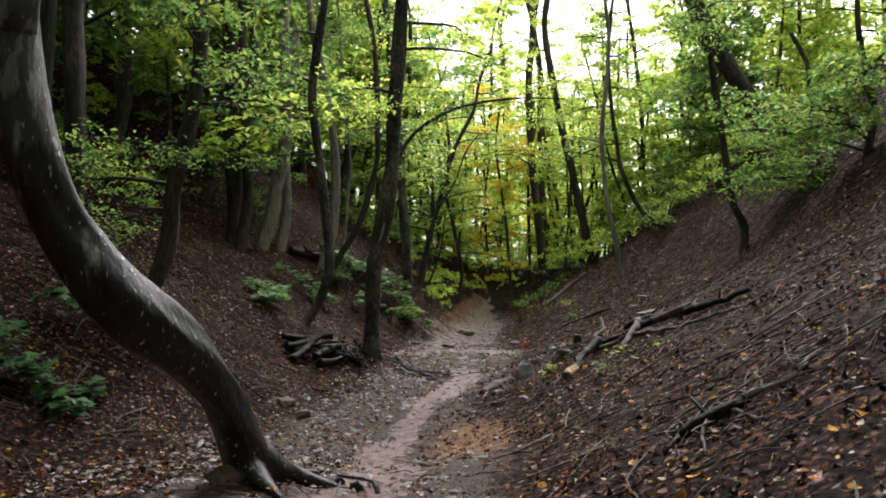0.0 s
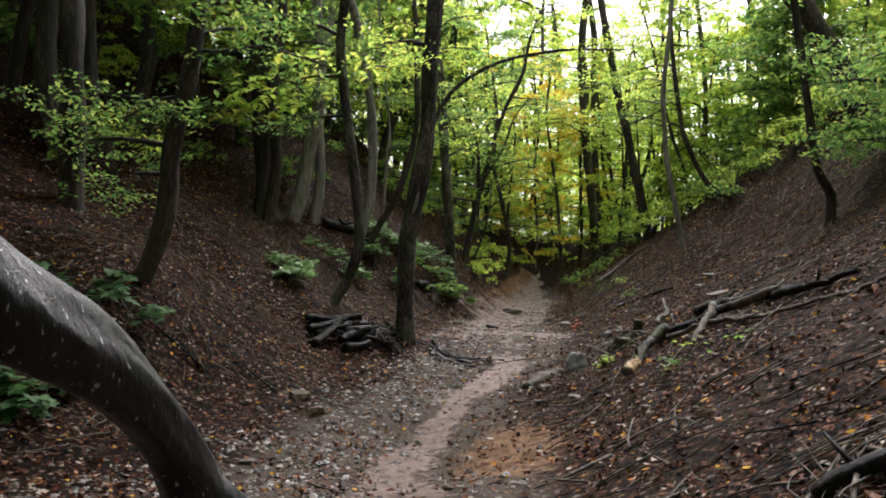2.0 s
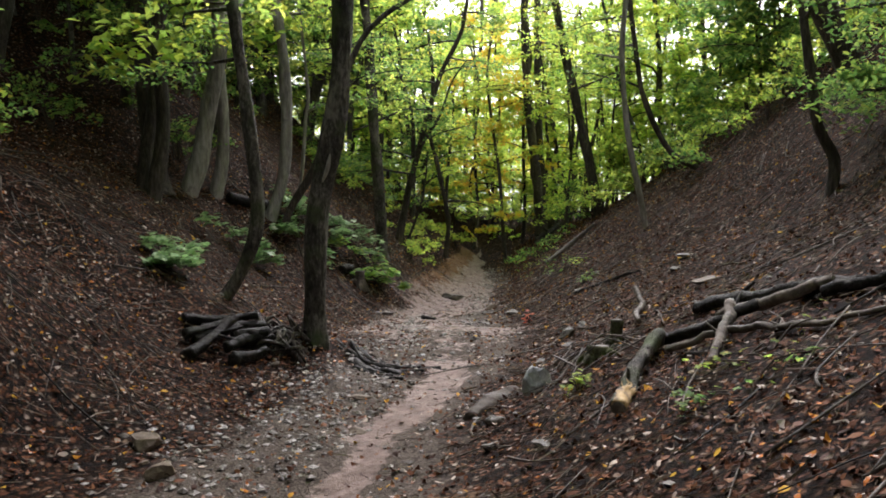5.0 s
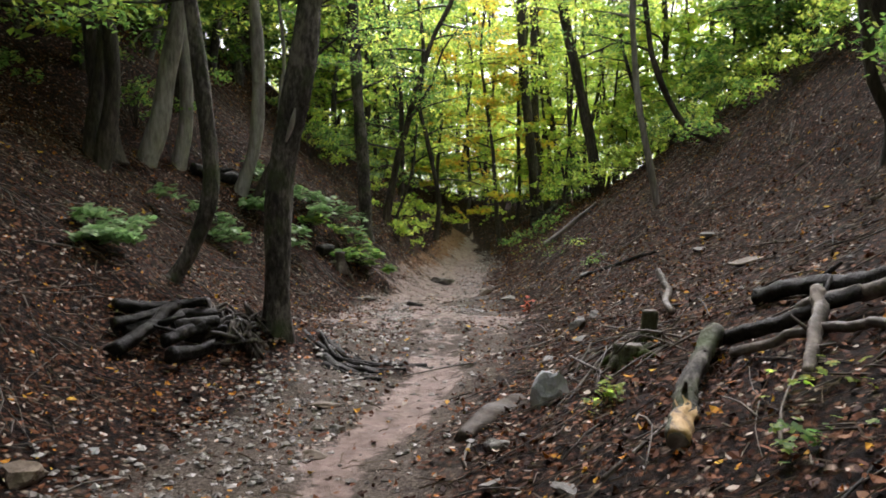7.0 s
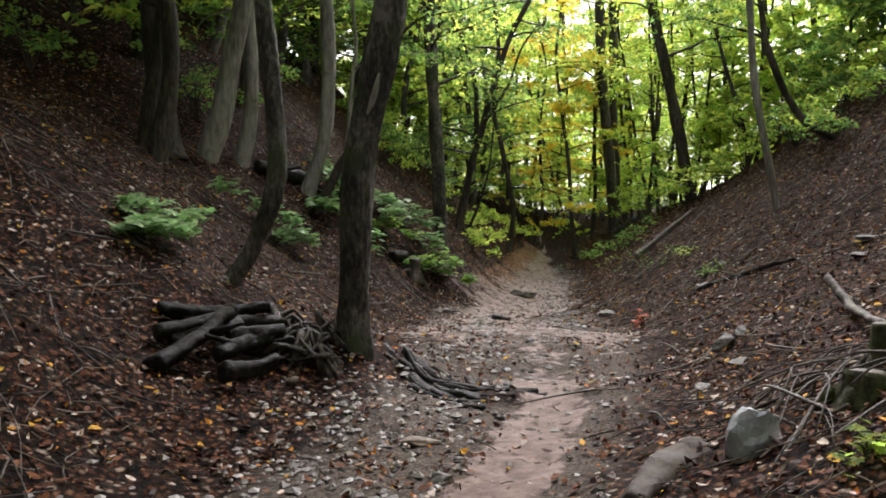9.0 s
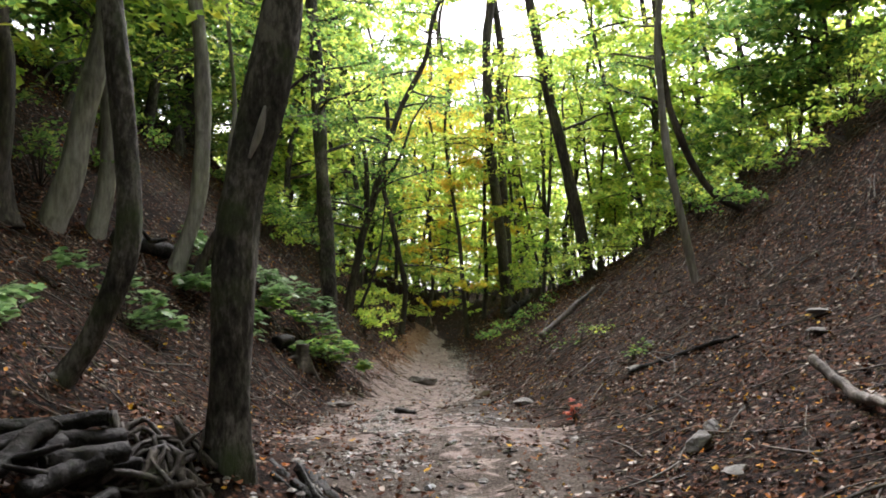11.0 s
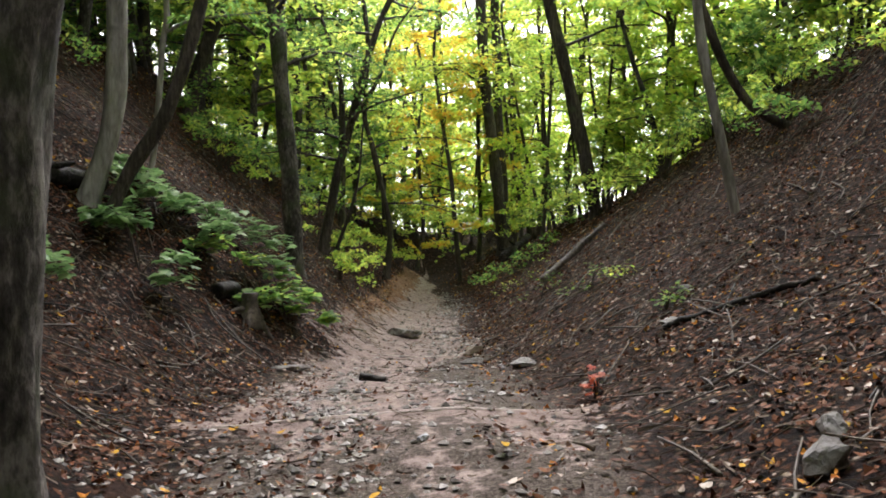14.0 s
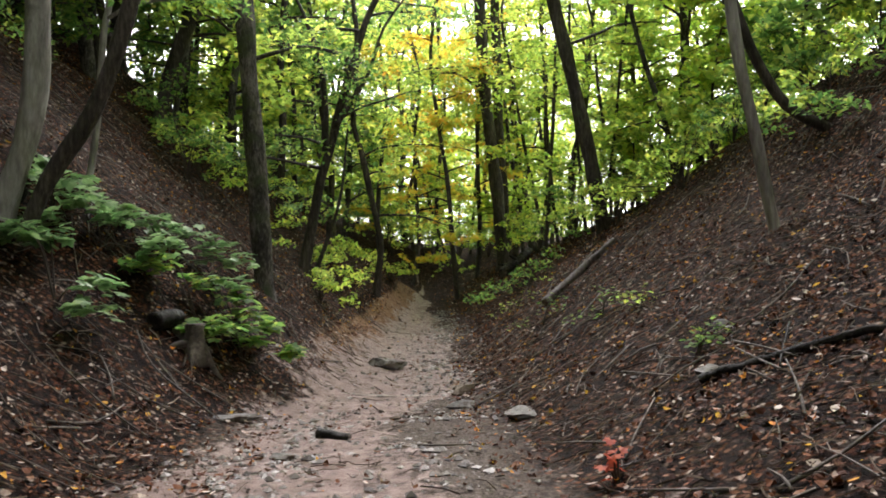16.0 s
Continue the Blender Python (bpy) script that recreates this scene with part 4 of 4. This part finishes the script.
log("fallen_log", "thick black wet log lying across the slope", on_ground([(2.95, 12.9), (3.2, 11.9), (3.5, 10.85)], (.08, .09, .08)), .075, .062, DEADWOOD, seed=21, group=HEAP, stubs=2, end=DEADWOOD)
log("fallen_log", "dark log resting on thinner branches", on_ground([(2.3, 12.3), (2.65, 11.9), (3.0, 11.5)], (.1, .13, .15)), .056, .046, DEADWOOD, seed=22, group=HEAP, stubs=1)
log("fallen_branch", "long thin grey branch lying over the slope", on_ground([(2.3, 11.75), (2.7, 11.3), (3.0, 10.7), (3.4, 10.0), (3.75, 9.3)], (.1, .1, .08, .08, .06)), .033, .018, DRYWOOD, seed=23, group=HEAP, stubs=2)
log("fallen_branch", "knotty branch with a white broken tip", on_ground([(2.4, 10.95), (2.6, 11.3), (2.85, 11.75)], (.05, .1, .22)), .04, .045, DRYWOOD, seed=24, group=HEAP, stubs=2)
tip = spot(2.87, 11.79, .24)
white = new("bracket_fungus", rock_mesh("bracket_fungus", (.05, .04, .02), 77, WHITE, 2))
white.location = tip
tagged(white, "small white fungus on a broken branch tip", "fungus")
log("fallen_log", "weathered brown log propped on the heap", on_ground([(2.8, 11.85), (3.1, 11.4), (3.4, 11.05)], (.13, .15, .15)), .055, .045, DRYWOOD, seed=25, group=HEAP)
log("fallen_branch", "dark branch crossing the heap of wood", on_ground([(3.35, 11.1), (3.55, 10.7), (3.85, 10.1)], (.08, .1, .08)), .05, .03, DEADWOOD, seed=26, group=HEAP, stubs=2)
log("fallen_branch", "black forked stick lying on leaves", on_ground([(3.1, 20.87), (3.66, 20.36), (4.14, 19.82)], .04), .038, .025, DEADWOOD, seed=27, stubs=2)
log("fallen_log", "old grey log lying up the slope", on_ground([(3.74, 29.15), (4.5, 29.7), (5.36, 30.2)], .08), .09, .06, DRYWOOD, seed=28)
log("fallen_log", "rotten black log lying on the hillside", on_ground([(-4.5, 23.6), (-4.0, 24.1), (-3.55, 24.5)], .12), .14, .12, DEADWOOD, seed=29, stubs=2, end=DEADWOOD)
log("fallen_log", "short rotten log beside the stump", on_ground([(-1.95, 24.1), (-1.75, 24.5)], .12), .11, .1, DEADWOOD, seed=30, end=DEADWOOD)
log("fallen_log", "dark fallen trunk along the foot of the crest", on_ground([(4.9, 40.5), (5.6, 41.5), (6.2, 42.5)], .16), .16, .12, DEADWOOD, seed=31, stubs=2)
log("fallen_branch", "bare branch sticking out from the litter", on_ground([(1.95, 4.9), (1.82, 5.45), (1.66, 5.2), (1.58, 4.9)], (.03, .12, .08, .03)), .018, .01, DRYWOOD, seed=32, stubs=3)
log("fallen_log", "dark broken log half sunk in leaf litter", on_ground([(1.6, 5.4), (1.8, 5.35), (2.0, 5.3)], (.04, .06, .06)), .05, .035, DEADWOOD, seed=33, stubs=2)
log("fallen_branch", "bent grey branch lying on the slope", on_ground([(1.95, 5.2), (2.3, 5.3), (2.6, 5.6)], (.1, .08, .05)), .025, .012, DRYWOOD, seed=35, stubs=2)
log("fallen_branch", "bent grey root arching out of the slope", on_ground([(3.25, 16.6), (3.2, 16.0), (2.95, 15.2), (2.7, 14.3)], (.3, .1, .12, .12)), .045, .03, DRYWOOD, seed=36, stubs=1)
# soil ledge of the undercut bank, modelled as a half-buried log
log("fallen_log", "brown earth ledge edging the stream bed", on_ground([(.62, 12.6), (.85, 12.95), (1.15, 13.3)], -.015), .1, .08, TWIG, seed=37, rough=.4, end=TWIG)
log("driftwood", "short dark stick on the silt", on_ground([(.0, 22.3), (.3, 22.2)], .03), .05, .04, DEADWOOD, seed=34)


def stump(at, r, h, label, seed, mat):
    base = np.array(spot(*at))
    ob = thing("tree_stump", base, label, "stump")
    part("trunk", quads("trunk", [tube(curve_through([(0, 0, -.15), (0, 0, .02), (.01, 0, h * .5), (.02, .01, h)], .03), (r * 1.5, r * 1.35, r, r * .95), 18, .2, seed, relief=.07)], mat), ob)
    part("cut_top", quads("cut_top", [tube([(.02, .01, h - .01), (.02, .01, h + .008)], (r * .9, r * .85), 14, .12, seed)], DRYWOOD), ob)
    g = np.random.default_rng(seed)
    for k in range(5):
        a = k * 1.26 + g.uniform(-.3, .3)
        d = np.array([math.cos(a), math.sin(a)])
        pts = [(d[0] * r * .7, d[1] * r * .7, h * .35)] + [(d[0] * q, d[1] * q, float(ground(base[0] + d[0] * q, base[1] + d[1] * q)) - base[2] + e) for q, e in ((r * 1.6, .05), (r * 2.6, -.03))]
        part("root", quads("root", [tube(curve_through(pts, .08), (r * .4, r * .3, r * .15), 7, .15, k)], mat), ob)
    return ob


stump((-1.52, 24.25), .13, .34, "old cut stump with spreading roots under a bush", 3, DRYWOOD)
stump((2.22, 13.4), .075, .3, "mossy broken stump with twigs round it", 5, MOSSY)
stump((1.95, 13.0), .12, .14, "low rounded mossy stump beside a pale rock", 6, MOSSY)


def root_mass(name, label, at, spread, count, seed, mat, high, thick=1.0):
    """A tangle of dead roots about one place."""
    g = np.random.default_rng(seed)
    base = np.array(spot(*at))
    ob = thing(name, base, label, "roots")
    for k in range(count):
        a, b = g.uniform(-1, 1, (2, 2)) * spread
        mid = (a + b) / 2 + g.normal(0, .12, 2)
        h = lambda p, e: (p[0], p[1], float(ground(base[0] + p[0], base[1] + p[1])) - base[2] + e)
        part("root", quads("root", [tube(curve_through([h(a, -.03), h(mid, g.uniform(.1, 1) * high), h(b, g.uniform(-.05, .6) * high)], .1), (thick * g.uniform(.02, .05), thick * .012), 6, .45, k)], mat), ob)
    return ob


root_mass("brushwood", "grey tangle of thin dead sticks round a stump", (2.05, 13.25), np.array([.75, .8]), 34, 12, DRYWOOD, .25, .3)
root_mass("brushwood", "thin dead sticks lying in a tangle on the slope", (2.1, 5.5), np.array([.8, .6]), 34, 13, DRYWOOD, .16, .2)
root_mass("root_tangle", "brown tangle of torn roots at the tree's foot", (-1.9, 16.0), np.array([.45, .34]), 64, 4, BARK_DARK, .2, .95)
ridge = thing("root_ridge", spot(-.5, 16.3), "dark wet roots humped across the stream bed", "roots")
g_ridge = np.random.default_rng(3)
for k in range(28):
    a, b = sorted(g_ridge.uniform(-.1, 1.1, 2))
    side = g_ridge.normal(0, .15)
    pts = [tuple(spot(-1.05 + 1.1 * t + side * .7 + g_ridge.normal(0, .05), 16.9 - 1.2 * t - .25 * math.sin(3 * max(0, t)) + side, g_ridge.uniform(-.03, .025))) for t in np.linspace(a, b + .15, 4)]
    part("root", quads("root", [tube(curve_through(pts, .08) - np.array(ridge.location), (g_ridge.uniform(.025, .055), .02), 8, .4, k, relief=.05)], DEADWOOD), ridge)
root_mass("tree_roots", "dark roots spreading over the wet ground", (-1.0, 6.5), np.array([.65, .3]), 9, 9, BARK_SMOOTH, .1)

# ---- pale lips where silt has settled across the bed ----
SAND = material("dry_pale_silt", [(.38, (.26, .21, .19)), (.52, (.4, .34, .31)), (.66, (.5, .44, .41))], (.7, .9), (1, 1, 1), 18, .5)
for y, x0, x1 in ((19.3, -1.15, 1.75), (25.4, .1, 1.8)):
    g_lip = np.random.default_rng(int(y))
    line = [tuple(spot(x, y + g_lip.normal(0, .006), -.008 + g_lip.normal(0, .003))) for x in np.arange(x0, x1, .15)]
    lip = new("silt_lip", quads("silt_lip", [tube(curve_through(line, .1), (.012, .022, .024, .02, .024, .022, .012), 8, .25, y)], SAND))
    tagged(lip, "narrow pale lip of silt across the stream bed", "silt bank", kind="structure")

# ---- rocks ----
ROCKS = (("pale grey rock in a hollow of the bank", (1.32, 12.9), (.17, .17, .2), 1, PALESTONE, 20), ("flat pale stone lying on the slope", (4.78, 19.05), (.33, .2, .045), 2, STONE, 30), ("flat pale stone lying on the slope", (4.42, 18.5), (.28, .17, .04), 3, STONE, 70), ("dark flat stone on leaf litter", (4.0, 15.8), (.32, .15, .1), 4, BROWNSTONE, 10),
         ("brown angular rock among dead leaves", (-2.3, 12.0), (.2, .16, .13), 5, BROWNSTONE, 40), ("grey angular rock on the slope", (2.24, 16.55), (.17, .13, .15), 6, STONE, 15), ("grey angular rock on the slope", (2.52, 16.95), (.15, .12, .09), 7, STONE, 65), ("low green-grey boulder in the silt", (.8, 28.0), (.36, .3, .16), 8, STONE, 0),
         ("dark rock at the edge of the silt", (1.75, 25.3), (.25, .2, .14), 9, BROWNSTONE, 25), ("flat grey stone on the silt", (2.0, 22.8), (.3, .2, .08), 10, STONE, 80), ("flat grey stone on the silt", (1.6, 24.4), (.26, .18, .07), 11, STONE, 12), ("brown stone by the bed", (-.5, 12.7), (.14, .1, .05), 12, BROWNSTONE, 0),
         ("pale stone in the gravel", (-.4, 13.4), (.11, .09, .05), 13, STONE, 40), ("flat brown stone in the gravel", (-.6, 14.2), (.19, .1, .05), 14, BROWNSTONE, 0), ("pale slate lying on dead leaves", (-2.0, 8.9), (.14, .11, .03), 15, STONE, 25), ("brown angular rock among dead leaves", (-1.95, 11.3), (.16, .12, .1), 16, BROWNSTONE, 60),
         ("pale stone on the bank", (.83, 12.15), (.13, .09, .07), 17, STONE, 5), ("pale stone on the bank", (.75, 11.5), (.12, .08, .05), 18, STONE, 50), ("pale stone on the bank", (1.1, 11.0), (.13, .1, .05), 19, STONE, 110), ("small grey stone in the path", (-.2, 21.6), (.16, .1, .06), 20, STONE, 0), ("small grey stone on the slope", (3.2, 21.0), (.14, .1, .08), 21, STONE, 30),
         ("flat grey stone at the lip of the silt", (-.9, 23.2), (.3, .13, .08), 22, STONE, 10), ("rounded stone at the tree's foot", (-1.62, 6.0), (.22, .16, .12), 23, BROWNSTONE, 0), ("pale stone on the slope", (3.75, 21.9), (.12, .1, .07), 24, STONE, 0), ("pale stone on the slope", (2.1, 15.6), (.16, .12, .07), 25, STONE, 35), ("pale stone on the slope", (1.7, 15.2), (.14, .1, .06), 26, STONE, 75))
for label, at, size, seed, mat, turn in ROCKS:
    rock(label, at, size, seed, mat, turn)

g_stone = np.random.default_rng(88)
for k in range(44):
    y = 6 + 18 * g_stone.uniform() ** 1.3
    x = g_stone.uniform(float(along(LEFT_TOE, y)) - .8, float(along(RIGHT_TOE, y)) + .9)
    s = .035 + .06 * g_stone.uniform() ** 2
    rock("small weathered stone half sunk in the gully floor", (x, y), (s, s * g_stone.uniform(.6, .9), s * g_stone.uniform(.4, .7)), 700 + k, (BROWNSTONE, STONE, BROWNSTONE, PALESTONE)[k % 4], g_stone.uniform(0, 360))

# ---- what nobody could count: fallen leaves, gravel, twigs ----
def scatter(count, x0, x1, y0, y1, keep, g):
    n = int(count)
    x, y = g.uniform(x0, x1, n), y0 + (y1 - y0) * g.uniform(0, 1, n) ** 1.0
    k = g.uniform(0, 1, n) < keep(x, y)
    return x[k], y[k]


def litter():
    g = np.random.default_rng(21)

    def keep(x, y):
        bed = np.abs(bed_distance(x, y))
        inside = np.minimum(x - along(LEFT_TOE, y), along(RIGHT_TOE, y) - x)
        return (1 - .75 * hump(x, y)) * np.where((bed < 1.7) & (inside > -.1), .42, 1) * np.where(bed < np.where(y < 19, .3, .9), .16, 1) * (.45 + .55 * (lumps(x, y, 1.6, 9) > -.1)) * np.where(x < along(LEFT_TOE, y) + .5, .72, 1)
    x, y = scatter(330000, -7.5, 10.5, -3, 48, keep, g)
    n = len(x)
    e = .05
    z = ground(x, y)
    nx, ny = -(ground(x + e, y) - z) / e, -(ground(x, y + e) - z) / e
    up = np.stack([nx, ny, np.ones(n)], -1) + g.normal(0, .3, (n, 3))
    up /= np.linalg.norm(up, axis=1)[:, None]
    a = g.uniform(0, 2 * np.pi, n)
    f = np.stack([np.cos(a), np.sin(a), np.zeros(n)], -1)
    f -= up * (f * up).sum(1)[:, None]
    s = np.cross(up, f)
    h = ((.014 + .034 * g.uniform(0, 1, n) ** 1.9))[:, None]
    w = h * g.uniform(.45, .8, n)[:, None]
    curl = g.normal(.25, .35, n)[:, None] * h
    c = np.stack([x, y, z + g.uniform(.012, .045, n)], -1)
    v = np.stack([c - f * h + up * curl, c + s * w * .8 - f * h * .3, c + s * w * .7 + f * h * .45, c + f * h * 1.05 + up * curl * .8, c - s * w * .7 + f * h * .45 + up * curl * .4, c - s * w * .8 - f * h * .3], 1).reshape(-1, 3)
    k = np.arange(n)[:, None] * 6
    tris = np.concatenate([k + np.array([t]) for t in ((0, 1, 5), (1, 2, 4), (1, 4, 5), (2, 3, 4))], 0)
    tagged(new("leaf_litter", mesh_of("leaf_litter", v, tris, LITTER, False)), "brown, grey and yellow fallen leaves covering the slopes", "leaf litter", kind="stuff")


def gravel():
    g = np.random.default_rng(22)

    def keep(x, y):
        inside = np.minimum(x - along(LEFT_TOE, y), along(RIGHT_TOE, y) - x)
        return np.clip(.15 + inside * .9, 0.02, 1) * np.where(np.abs(bed_distance(x, y)) < .35, .25, 1) * (.3 + .7 * (lumps(x, y, 1.2, 3) > 0))
    x, y = scatter(64000, -4.5, 4.5, 3, 40, keep, g)
    n = len(x)
    unit = np.array([(1, 0, 0), (0, 1, 0), (-1, 0, 0), (0, -1, 0), (.1, .1, .5), (0, 0, -.5)])
    r = .01 + .04 * g.uniform(0, 1, n) ** 2.5
    sh = g.uniform(.6, 1.4, (n, 6, 1)) * unit[None] * r[:, None, None]
    a = g.uniform(0, 6.28, n)
    ca, sa = np.cos(a)[:, None], np.sin(a)[:, None]
    v = np.stack([sh[..., 0] * ca - sh[..., 1] * sa + x[:, None], sh[..., 0] * sa + sh[..., 1] * ca + y[:, None], sh[..., 2] + (ground(x, y) + r * .3)[:, None]], -1).reshape(-1, 3)
    k = np.arange(n)[:, None] * 6
    tris = np.concatenate([k + np.array([t]) for t in ((0, 1, 4), (1, 2, 4), (2, 3, 4), (3, 0, 4), (1, 0, 5), (2, 1, 5), (3, 2, 5), (0, 3, 5))], 0)
    tagged(new("gravel", mesh_of("gravel", v, tris, GRAVEL, False)), "small grey and brown gravel stones in the stream bed", "gravel", kind="stuff")


def twig_scraps():
    """Finger-long bits of stick and leaf stalk all through the litter: thin bent prisms."""
    g = np.random.default_rng(24)
    x, y = scatter(30000, -6, 9.5, 2.5, 30, lambda x, y: np.where((x > along(LEFT_TOE, y)) & (x < along(RIGHT_TOE, y)), .12, .8), g)
    n = len(x)
    a, ln = g.uniform(0, 2 * np.pi, n), .03 + .12 * g.uniform(0, 1, n) ** 2
    r = (.0022 + .004 * g.uniform(0, 1, n) ** 2)[:, None]
    d = np.stack([np.cos(a), np.sin(a)], -1)
    side = np.stack([-d[:, 1], d[:, 0], np.zeros(n)], -1)
    rings = []
    for q, bend in ((-1, 0), (0, 1), (1, 0)):
        p = np.stack([x, y], -1) + d * (ln * q)[:, None] + side[:, :2] * (ln * bend * g.normal(0, .15, n))[:, None]
        c = np.stack([p[:, 0], p[:, 1], ground(p[:, 0], p[:, 1]) + g.uniform(.015, .05, n)], -1)
        rings.append(np.stack([c + side * r, c - side * r, c + np.array([0, 0, 1.7]) * r], 1))
    v = np.concatenate(rings, 1).reshape(-1, 3)
    k = np.arange(n)[:, None] * 9
    f = [k + np.array([(i + j, i + (j + 1) % 3, i + 3 + (j + 1) % 3, i + 3 + j)]) for i in (0, 3) for j in range(3)]
    tagged(new("stick_scraps", mesh_of("stick_scraps", v, np.concatenate(f, 0), SCRAPS, False)), "short bits of broken stick among the leaves", "twigs", kind="stuff")


def twigs():
    g = np.random.default_rng(23)
    x, y = scatter(2600, -6.5, 9.5, 3, 34, lambda x, y: np.where((x > along(LEFT_TOE, y)) & (x < along(RIGHT_TOE, y)), .07, 1), g)
    pieces, big = [], 0
    for px, py in zip(x, y):
        a, ln = g.uniform(0, 6.28), g.uniform(.12, .68) ** 1.3
        d = np.array([math.cos(a), math.sin(a)]) * ln
        k = g.normal(0, .12, 2) * ln
        q = [(px - d[0], py - d[1]), (px + k[0], py + k[1]), (px + d[0], py + d[1])]
        r = .004 + .012 * g.uniform() ** 2
        piece = tube(curve_through(on_ground(q, (r + .01, .02 + g.uniform(0, .05), r + g.uniform(0, .08))), .2), (r, r * .5), 5, .1, px)
        if py < 22 and ln > .38 and big < 140:
            big += 1
            at = np.array([px, py, float(ground(px, py))])
            ob = new("fallen_twig", quads("fallen_twig", [(piece[0] - at, piece[1])], DRYWOOD if big % 3 else DEADWOOD))
            ob.location = at
            tagged(ob, "thin bare twig lying on the leaf litter", "twig", "twigs on the litter")
        else:
            pieces.append(piece)
    tagged(new("twig_litter", quads("twig_litter", pieces, DRYWOOD)), "thin broken twigs strewn over the litter", "twigs", kind="stuff")


litter()
gravel()
twig_scraps()
twigs()
